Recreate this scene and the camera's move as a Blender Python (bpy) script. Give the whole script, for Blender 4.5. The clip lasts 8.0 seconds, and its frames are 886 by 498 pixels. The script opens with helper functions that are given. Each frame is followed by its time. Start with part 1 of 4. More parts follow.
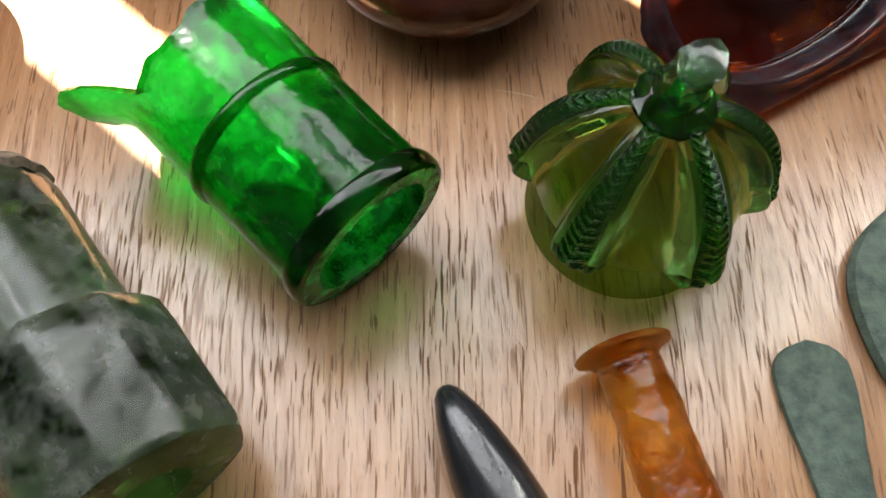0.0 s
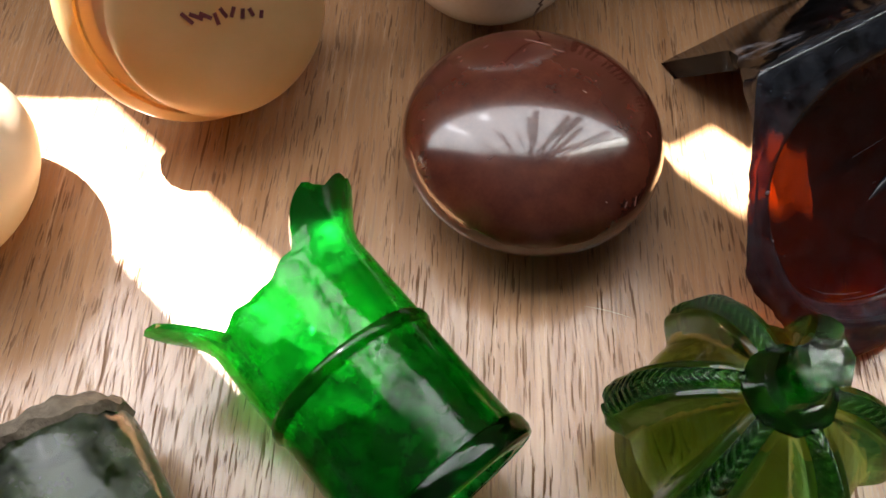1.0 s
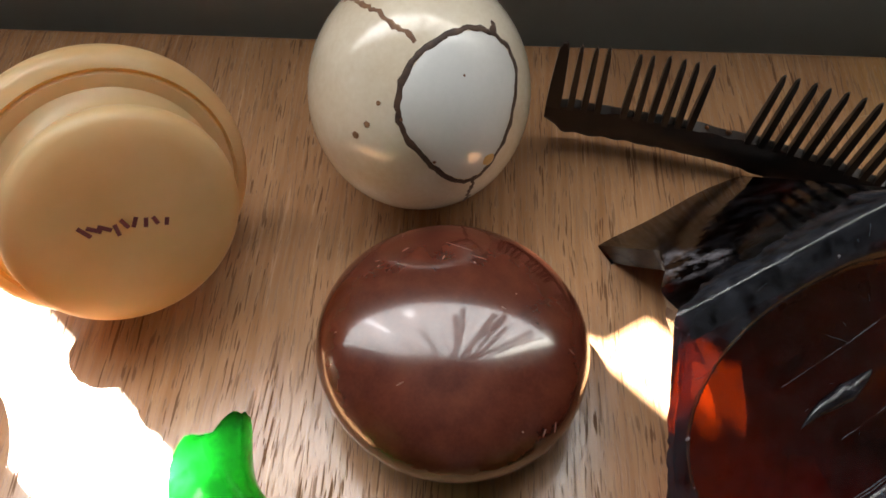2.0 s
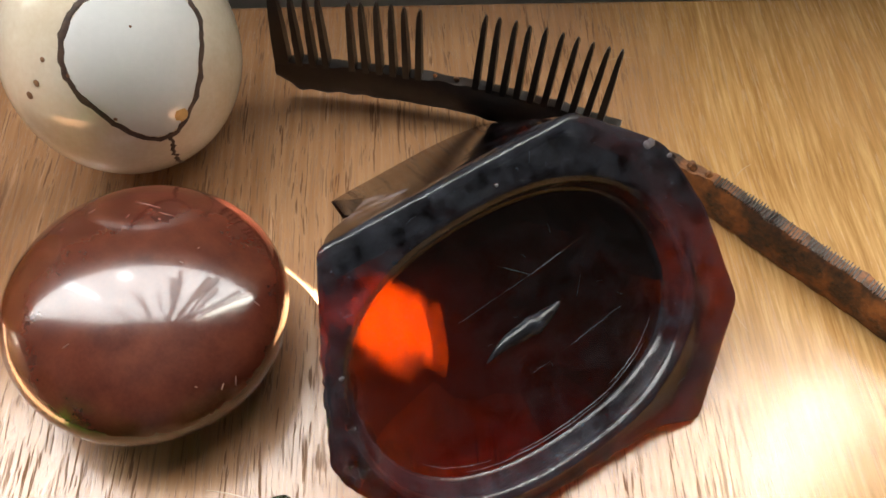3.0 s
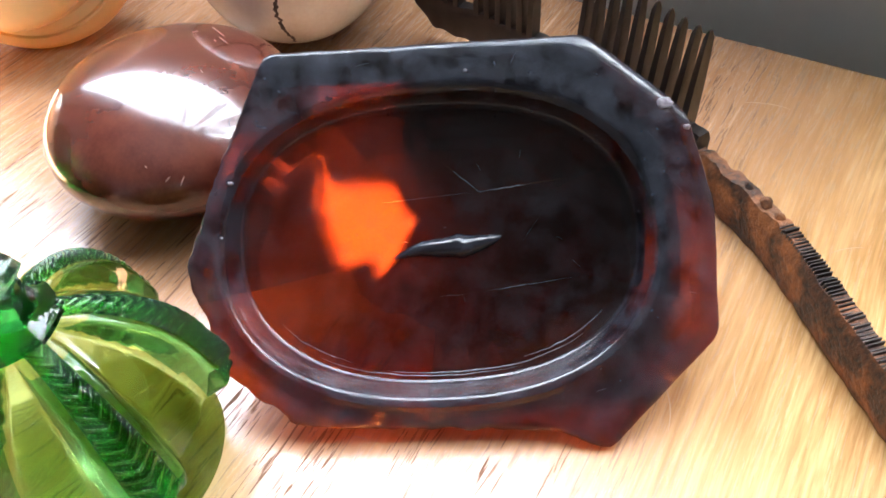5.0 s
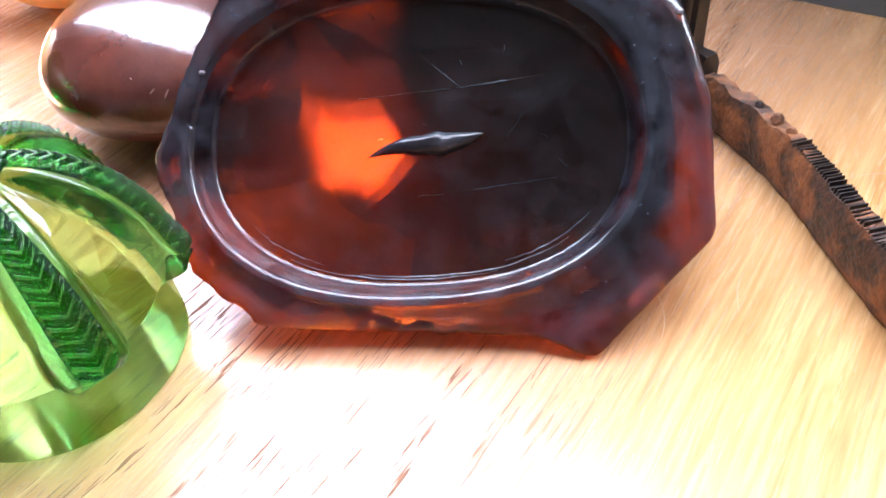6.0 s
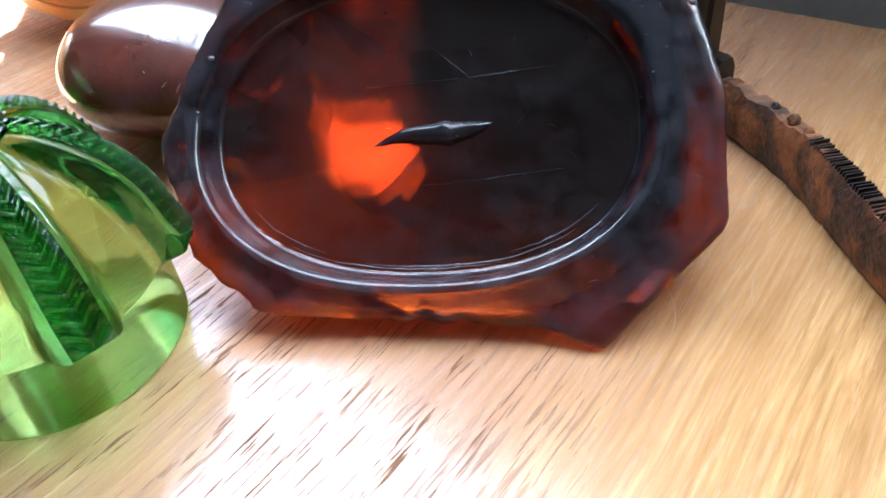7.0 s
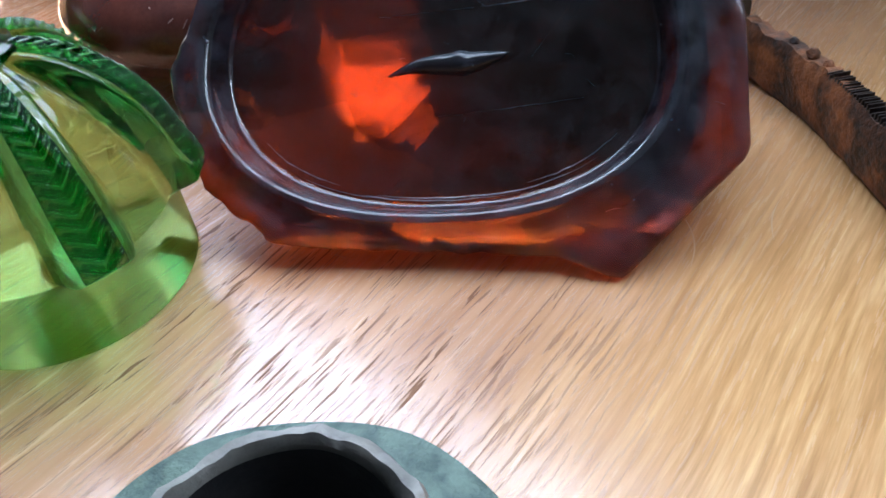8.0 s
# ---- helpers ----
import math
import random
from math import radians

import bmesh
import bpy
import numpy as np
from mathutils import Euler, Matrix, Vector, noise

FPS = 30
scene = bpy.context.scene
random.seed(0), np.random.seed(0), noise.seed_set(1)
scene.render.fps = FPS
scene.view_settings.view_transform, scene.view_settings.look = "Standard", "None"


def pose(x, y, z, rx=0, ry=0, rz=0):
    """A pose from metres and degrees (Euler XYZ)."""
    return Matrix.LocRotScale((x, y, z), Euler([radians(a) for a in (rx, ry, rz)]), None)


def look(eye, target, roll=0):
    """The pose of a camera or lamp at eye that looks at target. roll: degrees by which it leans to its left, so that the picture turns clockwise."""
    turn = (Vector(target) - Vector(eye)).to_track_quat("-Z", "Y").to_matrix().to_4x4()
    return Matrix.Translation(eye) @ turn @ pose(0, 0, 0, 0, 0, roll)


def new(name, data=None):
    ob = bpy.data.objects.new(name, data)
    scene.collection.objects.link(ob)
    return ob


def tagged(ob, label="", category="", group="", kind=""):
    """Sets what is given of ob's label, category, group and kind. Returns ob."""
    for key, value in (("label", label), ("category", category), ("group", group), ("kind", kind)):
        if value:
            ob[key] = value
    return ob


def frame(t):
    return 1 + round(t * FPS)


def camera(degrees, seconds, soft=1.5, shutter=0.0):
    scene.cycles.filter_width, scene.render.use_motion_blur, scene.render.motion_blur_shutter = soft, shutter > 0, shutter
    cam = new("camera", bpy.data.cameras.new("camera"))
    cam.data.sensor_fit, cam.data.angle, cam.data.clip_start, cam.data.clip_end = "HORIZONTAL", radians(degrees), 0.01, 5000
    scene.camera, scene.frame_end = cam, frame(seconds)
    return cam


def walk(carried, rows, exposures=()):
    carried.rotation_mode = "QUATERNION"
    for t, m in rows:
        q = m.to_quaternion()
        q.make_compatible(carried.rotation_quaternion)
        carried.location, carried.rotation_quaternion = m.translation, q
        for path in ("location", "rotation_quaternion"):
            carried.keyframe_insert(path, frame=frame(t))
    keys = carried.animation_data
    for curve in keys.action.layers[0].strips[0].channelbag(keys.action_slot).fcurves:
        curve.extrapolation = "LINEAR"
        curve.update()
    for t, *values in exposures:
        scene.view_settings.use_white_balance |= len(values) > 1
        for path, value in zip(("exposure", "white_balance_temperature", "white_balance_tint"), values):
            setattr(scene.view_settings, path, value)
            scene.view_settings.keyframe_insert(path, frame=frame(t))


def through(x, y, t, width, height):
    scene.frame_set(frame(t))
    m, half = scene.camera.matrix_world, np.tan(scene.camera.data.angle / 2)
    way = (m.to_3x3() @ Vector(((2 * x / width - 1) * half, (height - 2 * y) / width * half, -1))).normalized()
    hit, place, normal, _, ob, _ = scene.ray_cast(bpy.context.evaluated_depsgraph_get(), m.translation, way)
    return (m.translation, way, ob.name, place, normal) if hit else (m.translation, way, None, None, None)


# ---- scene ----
cam = camera(57.00, 8.0, soft=1.6)
PATH = [
    (0, look((-0.0191, -0.0324, 0.1414), (-0.0128, 0.0313, 0.0057), 4.37)),
    (0.5, look((-0.0241, -0.0161, 0.1454), (-0.0221, 0.0495, 0.0106), 2.77)),
    (1, look((-0.0252, 0.0017, 0.1516), (-0.0291, 0.0727, 0.0195), -1.04)),
    (1.2, look((-0.0271, 0.0081, 0.1536), (-0.0322, 0.0810, 0.0226), -1.34)),
    (2.3, look((0.0033, 0.0390, 0.1619), (0.0016, 0.1185, 0.0348), 1.11)),
    (2.5, look((0.0146, 0.0362, 0.1595), (0.0152, 0.1167, 0.0329), 1.41)),
    (3, look((0.0405, 0.0295, 0.1536), (0.0447, 0.1069, 0.0252), 1.23)),
    (3.5, look((0.0576, 0.0230, 0.1475), (0.0590, 0.1005, 0.0191), -0.01)),
    (4, look((0.0811, 0.0216, 0.1361), (0.0657, 0.1031, 0.0111), -0.45)),
    (4.2, look((0.0888, 0.0206, 0.1331), (0.0630, 0.1049, 0.0117), 0.58)),
    (5.3, look((0.1122, 0.0168, 0.1103), (0.0515, 0.0999, 0.0011), -6.25)),
    (5.5, look((0.1155, 0.0155, 0.1049), (0.0525, 0.0990, -0.0027), -6.54)),
    (6, look((0.1234, 0.0125, 0.0935), (0.0557, 0.0982, -0.0093), -6.61)),
    (6.5, look((0.1254, 0.0113, 0.0888), (0.0530, 0.0987, -0.0092), -6.57)),
    (7, look((0.1273, 0.0102, 0.0846), (0.0532, 0.0990, -0.0108), -6.37)),
    (7.5, look((0.1276, 0.0100, 0.0835), (0.0541, 0.0983, -0.0128), -6.16)),
    (8, look((0.1263, 0.0056, 0.0783), (0.0541, 0.0928, -0.0200), -6.23)),
]
EXPOSURES = ((0.0, 3.5, 6500, 10), (1.2, 3.4, 6500, 10), (2.5, 3.85, 6900, 10), (3.5, 4.56, 6700, 10), (5.4, 5.3, 5600, 14), (6.0, 5.42, 5500, 20), (6.5, 4.88, 5300, 12), (7.4, 4.60, 5200, 10), (8.0, 4.22, 5050, 10))
walk(cam, PATH, EXPOSURES)

CM = 0.01

# ---- world and light ----
SUN_AZ = math.atan2(0.67, -0.74)      # the side that the sun stands on, from +x
SUN_EL = radians(54)
world = bpy.data.worlds.new("sky")
scene.world = world
world.use_nodes = True
wn = world.node_tree
sky = wn.nodes.new("ShaderNodeTexSky")
sky.sky_type = "NISHITA"
sky.sun_disc = False
sky.sun_elevation = SUN_EL
sky.sun_rotation = math.pi / 2 - SUN_AZ
wn.links.new(sky.outputs[0], wn.nodes["Background"].inputs[0])
wn.nodes["Background"].inputs[1].default_value = 0.09

sun_data = bpy.data.lights.new("sun", "SUN")
sun_data.energy = 5.0
sun_data.angle = radians(0.5)
sun_data.color = (1.0, 0.95, 0.86)
sun = new("sun", sun_data)
toward = Vector((math.cos(SUN_AZ) * math.cos(SUN_EL), math.sin(SUN_AZ) * math.cos(SUN_EL), math.sin(SUN_EL)))
sun.matrix_world = look(toward * 3, (0, 0, 0))

# window opening in the wall behind the table, and the sky's light in it
WALL_Y = 0.22
WIN = (-0.62, 0.30, 0.205, 1.25)      # x0, x1, z0, z1
win_data = bpy.data.lights.new("window_light", "AREA")
win_data.shape = "RECTANGLE"
win_data.size = WIN[1] - WIN[0] - 0.02
win_data.size_y = WIN[3] - WIN[2] - 0.02
win_data.energy = 1.75
win_data.color = (0.94, 0.97, 1.0)
win_light = new("window_light", win_data)
win_light.matrix_world = pose((WIN[0] + WIN[1]) / 2, WALL_Y + 0.012, (WIN[2] + WIN[3]) / 2, -90, 0, 0)


# ---- materials ----
def material(name):
    m = bpy.data.materials.new(name)
    m.use_nodes = True
    nt = m.node_tree
    return m, nt, nt.nodes["Principled BSDF"]


def add(nt, kind, **sets):
    n = nt.nodes.new(kind)
    for key, value in sets.items():
        n.inputs[key.replace("_", " ")].default_value = value
    return n


def coords(nt, scale=(1, 1, 1), rot=(0, 0, 0)):
    tc = nt.nodes.new("ShaderNodeTexCoord")
    mp = nt.nodes.new("ShaderNodeMapping")
    mp.inputs["Scale"].default_value = scale
    mp.inputs["Rotation"].default_value = rot
    nt.links.new(tc.outputs["Object"], mp.inputs[0])
    return mp.outputs[0]


def noise_tex(nt, vec, scale=1.0, detail=4.0, rough=0.55, distort=0.0):
    n = add(nt, "ShaderNodeTexNoise", Scale=scale, Detail=detail, Roughness=rough, Distortion=distort)
    nt.links.new(vec, n.inputs["Vector"])
    return n.outputs["Fac"]


def ramp(nt, fac, stops):
    r = nt.nodes.new("ShaderNodeValToRGB")
    while len(r.color_ramp.elements) < len(stops):
        r.color_ramp.elements.new(0.5)
    for e, (p, c) in zip(r.color_ramp.elements, stops):
        e.position = p
        e.color = (*c, 1) if len(c) == 3 else c
    nt.links.new(fac, r.inputs[0])
    return r.outputs[0]


def mix_rgb(nt, fac, a, b, mode="MIX"):
    n = nt.nodes.new("ShaderNodeMix")
    n.data_type = "RGBA"
    n.blend_type = mode
    for sock, v in ((n.inputs[0], fac), (n.inputs[6], a), (n.inputs[7], b)):
        if isinstance(v, (int, float)):
            sock.default_value = v
        elif isinstance(v, tuple):
            sock.default_value = (*v, 1)
        else:
            nt.links.new(v, sock)
    return n.outputs[2]


def calc(nt, op, a, b=None, clamp=False):
    n = nt.nodes.new("ShaderNodeMath")
    n.operation = op
    n.use_clamp = clamp
    for sock, v in zip(n.inputs, (a, b)):
        if v is None:
            continue
        if isinstance(v, (int, float)):
            sock.default_value = v
        else:
            nt.links.new(v, sock)
    return n.outputs[0]


def bump(nt, bsdf, height, strength=0.3, dist=0.0005):
    b = add(nt, "ShaderNodeBump", Strength=strength, Distance=dist)
    nt.links.new(height, b.inputs["Height"])
    nt.links.new(b.outputs[0], bsdf.inputs["Normal"])
    return b


def plain(name, dark, light, rough=0.5, scale=80.0, metal=0.0, bump_by=0.15, fine=900.0, rough_by=0.15, coat=0.0, dist=0.0004, low=0.35, high=0.65):
    m, nt, p = material(name)
    v = coords(nt)
    big = noise_tex(nt, v, scale, 5)
    small = noise_tex(nt, v, fine, 3)
    c = ramp(nt, big, [(low, dark), (high, light)])
    c = mix_rgb(nt, 0.25, c, ramp(nt, small, [(0.3, dark), (0.7, light)]))
    nt.links.new(c, p.inputs["Base Color"])
    nt.links.new(calc(nt, "ADD", calc(nt, "MULTIPLY", small, rough_by), rough - rough_by / 2), p.inputs["Roughness"])
    p.inputs["Metallic"].default_value = metal
    p.inputs["Coat Weight"].default_value = coat
    p.inputs["Coat Roughness"].default_value = 0.06
    bump(nt, p, calc(nt, "ADD", calc(nt, "MULTIPLY", big, 0.6), calc(nt, "MULTIPLY", small, 0.4)), bump_by, dist)
    return m


def oak():
    m, nt, p = material("oiled_oak")
    v = coords(nt)
    sep = nt.nodes.new("ShaderNodeSeparateXYZ")
    nt.links.new(v, sep.inputs[0])
    warp = noise_tex(nt, coords(nt, (9, 5, 1)), 1.0, 3)
    bend = nt.nodes.new("ShaderNodeCombineXYZ")
    nt.links.new(calc(nt, "ADD", sep.outputs[0], calc(nt, "MULTIPLY", warp, 0.012)), bend.inputs[0])
    nt.links.new(sep.outputs[1], bend.inputs[1])

    def grain(sx, sy, detail, rough=0.5):
        mp = nt.nodes.new("ShaderNodeMapping")
        mp.inputs["Scale"].default_value = (sx, sy, 1)
        nt.links.new(bend.outputs[0], mp.inputs[0])
        return noise_tex(nt, mp.outputs[0], 1.0, detail, rough)

    streak = grain(160, 7, 5)
    fibre = grain(1500, 60, 4)
    fine = grain(620, 26, 4)
    pores = grain(1900, 125, 2, 0.5)
    pores_small = grain(2800, 230, 2)
    pores_long = grain(1350, 60, 2, 0.5)
    # the board to the right is flat-sawn and closer grained
    wob = noise_tex(nt, coords(nt, (22, 14, 1)), 1.0, 3)
    side = ramp(nt, calc(nt, "ADD", sep.outputs[0], calc(nt, "MULTIPLY", wob, 0.03)), [(0.098, (0, 0, 0)), (0.130, (1, 1, 1))])
    clusters = ramp(nt, grain(240, 20, 2), [(0.38, (0.40, 0.40, 0.40)), (0.58, (1, 1, 1))])
    base = ramp(nt, streak, [(0.28, (0.33, 0.150, 0.066)), (0.5, (0.43, 0.220, 0.104)), (0.72, (0.50, 0.278, 0.145))])
    base = mix_rgb(nt, 0.45, base, ramp(nt, fine, [(0.3, (0.30, 0.145, 0.070)), (0.7, (0.55, 0.335, 0.19))]))
    flame = add(nt, "ShaderNodeTexWave", Scale=1.0, Distortion=5.0, Detail=3.0, Detail_Scale=1.2)
    mpw = nt.nodes.new("ShaderNodeMapping")
    mpw.inputs["Scale"].default_value = (24, 3, 1)
    nt.links.new(bend.outputs[0], mpw.inputs[0])
    nt.links.new(mpw.outputs[0], flame.inputs["Vector"])
    right = ramp(nt, flame.outputs["Fac"], [(0.0, (0.44, 0.225, 0.072)), (0.6, (0.53, 0.285, 0.100)), (1.0, (0.62, 0.365, 0.145))])
    right = mix_rgb(nt, 0.7, right, ramp(nt, grain(900, 45, 4, 0.65), [(0.36, (0.32, 0.158, 0.050)), (0.5, (0.50, 0.275, 0.100)), (0.66, (0.70, 0.445, 0.19))]))
    base = mix_rgb(nt, side, base, right)
    hole = ramp(nt, pores, [(0.572, (0, 0, 0)), (0.628, (1, 1, 1))])
    hole2 = ramp(nt, pores_small, [(0.60, (0, 0, 0)), (0.66, (1, 1, 1))])
    hole3 = ramp(nt, pores_long, [(0.596, (0, 0, 0)), (0.646, (1, 1, 1))])
    hole = calc(nt, "MAXIMUM", hole, hole3)
    dark = calc(nt, "MULTIPLY", calc(nt, "MAXIMUM", calc(nt, "MULTIPLY", hole, clusters), calc(nt, "MULTIPLY", hole2, 0.45)),
                calc(nt, "SUBTRACT", 1.0, calc(nt, "MULTIPLY", side, 0.86)))
    c = mix_rgb(nt, calc(nt, "MULTIPLY", dark, 0.70), base, (0.070, 0.028, 0.012))
    nt.links.new(c, p.inputs["Base Color"])
    rough = calc(nt, "ADD", calc(nt, "MULTIPLY", fine, 0.14), 0.18)
    nt.links.new(calc(nt, "ADD", rough, calc(nt, "MULTIPLY", dark, 0.25)), p.inputs["Roughness"])
    nt.links.new(calc(nt, "SUBTRACT", 0.6, calc(nt, "MULTIPLY", dark, 0.55)), p.inputs["Specular IOR Level"])
    nt.links.new(calc(nt, "MULTIPLY", calc(nt, "SUBTRACT", 1.0, dark), 0.42), p.inputs["Coat Weight"])
    p.inputs["Coat Roughness"].default_value = 0.17
    bump(nt, p, calc(nt, "SUBTRACT", calc(nt, "MULTIPLY", fibre, 0.25), dark), 0.35, 0.0002)
    return m


def coloured_glass(name, tint, through_tint, share=0.5, rough=0.04, dirt_or_light=0.0, dirt_or_light_colour=(0.4, 0.42, 0.38), ior=1.5, bump_by=0.08, scale=120.0, dirt_or_light_scale=140.0, dirt_or_light_low=0.52, dirt_or_light_range=0.22, specks_at=0.70, spec=0.5, dirt_or_light_rough=0.55, thin=None):
    m, nt, p = material(name)
    out = nt.nodes["Material Output"]
    v = coords(nt)
    wave = noise_tex(nt, v, scale, 3)
    grit = noise_tex(nt, v, 1400, 3)
    p.inputs["Base Color"].default_value = (*tint, 1)
    p.inputs["Transmission Weight"].default_value = 1.0
    p.inputs["IOR"].default_value = ior
    p.inputs["Specular IOR Level"].default_value = spec
    nt.links.new(calc(nt, "ADD", calc(nt, "MULTIPLY", grit, 0.06), rough), p.inputs["Roughness"])
    soft = bump(nt, p, calc(nt, "ADD", wave, calc(nt, "MULTIPLY", grit, 0.01)), bump_by, 0.002)
    tr = nt.nodes.new("ShaderNodeBsdfTransparent")
    tr.inputs[0].default_value = (*through_tint, 1)
    mixer = nt.nodes.new("ShaderNodeMixShader")
    mixer.inputs[0].default_value = share
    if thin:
        # lighter tint stands for the light that the slab's thin edge lets through
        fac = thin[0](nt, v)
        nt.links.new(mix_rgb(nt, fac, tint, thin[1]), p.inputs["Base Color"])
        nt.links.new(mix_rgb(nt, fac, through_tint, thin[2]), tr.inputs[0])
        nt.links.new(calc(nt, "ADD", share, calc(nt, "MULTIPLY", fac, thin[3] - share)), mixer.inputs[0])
    nt.links.new(p.outputs[0], mixer.inputs[1])
    nt.links.new(tr.outputs[0], mixer.inputs[2])
    last = mixer.outputs[0]
    if dirt_or_light:
        # diffuse film: dirt, and on some glass painted sheen and sun glow
        d = nt.nodes.new("ShaderNodeBsdfPrincipled")
        d.inputs["Roughness"].default_value = dirt_or_light_rough
        nt.links.new(soft.outputs[0], d.inputs["Normal"])
        d.inputs["Base Color"].default_value = (*dirt_or_light_colour, 1)
        spots = noise_tex(nt, v, dirt_or_light_scale, 7, 0.68)
        specks = noise_tex(nt, v, 900, 2)
        cover = calc(nt, "MULTIPLY", calc(nt, "MAXIMUM", ramp(nt, spots, [(dirt_or_light_low, (0, 0, 0)), (dirt_or_light_low + dirt_or_light_range, (1, 1, 1))]),
                                          ramp(nt, specks, [(specks_at, (0, 0, 0)), (specks_at + 0.03, (1, 1, 1))])), dirt_or_light)
        mix2 = nt.nodes.new("ShaderNodeMixShader")
        nt.links.new(cover, mix2.inputs[0])
        nt.links.new(last, mix2.inputs[1])
        nt.links.new(d.outputs[0], mix2.inputs[2])
        last = mix2.outputs[0]
    nt.links.new(last, out.inputs["Surface"])
    return m


def translucent(name, dark, light, through, share, rough=0.3, scale=60.0):
    m, nt, p = material(name)
    out = nt.nodes["Material Output"]
    v = coords(nt)
    c = ramp(nt, noise_tex(nt, v, scale, 5), [(0.3, dark), (0.7, light)])
    nt.links.new(c, p.inputs["Base Color"])
    p.inputs["Roughness"].default_value = rough
    bump(nt, p, noise_tex(nt, v, 700, 3), 0.08, 0.0004)
    t = nt.nodes.new("ShaderNodeBsdfTranslucent")
    t.inputs[0].default_value = (*through, 1)
    mx = nt.nodes.new("ShaderNodeMixShader")
    mx.inputs[0].default_value = share
    nt.links.new(p.outputs[0], mx.inputs[1])
    nt.links.new(t.outputs[0], mx.inputs[2])
    nt.links.new(mx.outputs[0], out.inputs["Surface"])
    return m


def step(nt, value, low, high):
    n = nt.nodes.new("ShaderNodeMapRange")
    n.interpolation_type = "SMOOTHSTEP"
    n.inputs[1].default_value, n.inputs[2].default_value = min(low, high), max(low, high)
    n.inputs[3].default_value, n.inputs[4].default_value = (0.0, 1.0) if low < high else (1.0, 0.0)
    nt.links.new(value, n.inputs[0])
    return n.outputs[0]


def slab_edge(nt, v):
    """The octagonal base's thin broken edge; light shining through is put into its tint."""
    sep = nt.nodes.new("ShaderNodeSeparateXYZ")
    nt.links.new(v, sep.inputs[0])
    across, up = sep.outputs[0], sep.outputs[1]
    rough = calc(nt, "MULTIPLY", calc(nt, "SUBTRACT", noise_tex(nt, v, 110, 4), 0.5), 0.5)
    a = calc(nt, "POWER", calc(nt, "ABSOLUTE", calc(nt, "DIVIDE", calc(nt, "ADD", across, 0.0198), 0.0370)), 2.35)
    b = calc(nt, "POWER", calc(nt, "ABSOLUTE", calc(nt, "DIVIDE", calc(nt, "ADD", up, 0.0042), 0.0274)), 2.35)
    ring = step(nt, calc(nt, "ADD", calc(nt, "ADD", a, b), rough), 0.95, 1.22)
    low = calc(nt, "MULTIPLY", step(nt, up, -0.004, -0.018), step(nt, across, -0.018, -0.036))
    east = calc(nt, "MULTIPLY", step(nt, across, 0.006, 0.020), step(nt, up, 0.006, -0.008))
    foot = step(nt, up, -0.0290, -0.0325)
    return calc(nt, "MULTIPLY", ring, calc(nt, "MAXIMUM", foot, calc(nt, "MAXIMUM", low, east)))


OAK = oak()
PALE_WOOD = plain("scratched_oak", (0.40, 0.25, 0.125), (0.50, 0.33, 0.18), 0.5, 300.0)
WALL = plain("painted_plaster", (0.74, 0.76, 0.72), (0.79, 0.81, 0.77), 0.8, 6.0, fine=300.0)
ROOM = plain("grey_plaster", (0.26, 0.255, 0.245), (0.33, 0.325, 0.31), 0.85, 3.0, fine=200.0)
FLOOR = plain("grey_carpet", (0.18, 0.17, 0.16), (0.26, 0.25, 0.23), 0.9, 12.0, fine=300.0)
CLOTH = plain("white_net", (0.70, 0.70, 0.68), (0.80, 0.80, 0.78), 0.9, 40.0)
FRAME = plain("white_gloss_paint", (0.72, 0.72, 0.70), (0.80, 0.80, 0.78), 0.3, 20.0)
GREEN = coloured_glass("emerald_glass", (0.010, 0.20, 0.045), (0.024, 0.52, 0.08), 0.36, 0.07, bump_by=0.16, scale=130.0, spec=0.32)
# bright green film puts the sun's glow inside the neck into colour
GLOW_GREEN = coloured_glass("sun_glow_emerald_glass", (0.010, 0.20, 0.045), (0.024, 0.52, 0.08), 0.36, 0.05, bump_by=0.12, dirt_or_light=0.68, dirt_or_light_colour=(0.045, 0.42, 0.09), dirt_or_light_scale=190.0, dirt_or_light_low=0.40, dirt_or_light_range=0.22)
FOOT = coloured_glass("foot_leaf_glass", (0.38, 0.42, 0.14), (0.58, 0.62, 0.34), 0.88, -0.022, bump_by=0.03, scale=70.0)
DEEP = coloured_glass("deep_leaf_glass", (0.055, 0.30, 0.06), (0.11, 0.40, 0.09), 0.18, -0.022, bump_by=0.10, scale=160.0, spec=0.7)
BAND = coloured_glass("plaited_leaf_glass", (0.13, 0.40, 0.11), (0.26, 0.56, 0.18), 0.20, -0.015, bump_by=0.01, spec=0.7)
CLEAR = coloured_glass("pale_clear_glass", (0.72, 0.84, 0.72), (0.70, 0.84, 0.70), 0.25, 0.03, dirt_or_light=0.35, dirt_or_light_colour=(0.45, 0.48, 0.45), dirt_or_light_scale=400.0)
LIME = coloured_glass("leaf_green_glass", (0.45, 0.68, 0.20), (0.60, 0.76, 0.32), 0.30, -0.022, bump_by=0.07, scale=70.0)
RED = coloured_glass("dark_amber_glass", (0.020, 0.003, 0.002), (0.95, 0.31, 0.018), 0.30, 0.03, spec=0.35, dirt_or_light=0.07, dirt_or_light_colour=(0.20, 0.18, 0.21), dirt_or_light_scale=190.0, dirt_or_light_low=0.44, dirt_or_light_range=0.4, bump_by=0.045, scale=160.0, specks_at=0.71)
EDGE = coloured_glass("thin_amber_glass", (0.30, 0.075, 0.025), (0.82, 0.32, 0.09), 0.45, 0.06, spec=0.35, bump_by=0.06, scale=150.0)
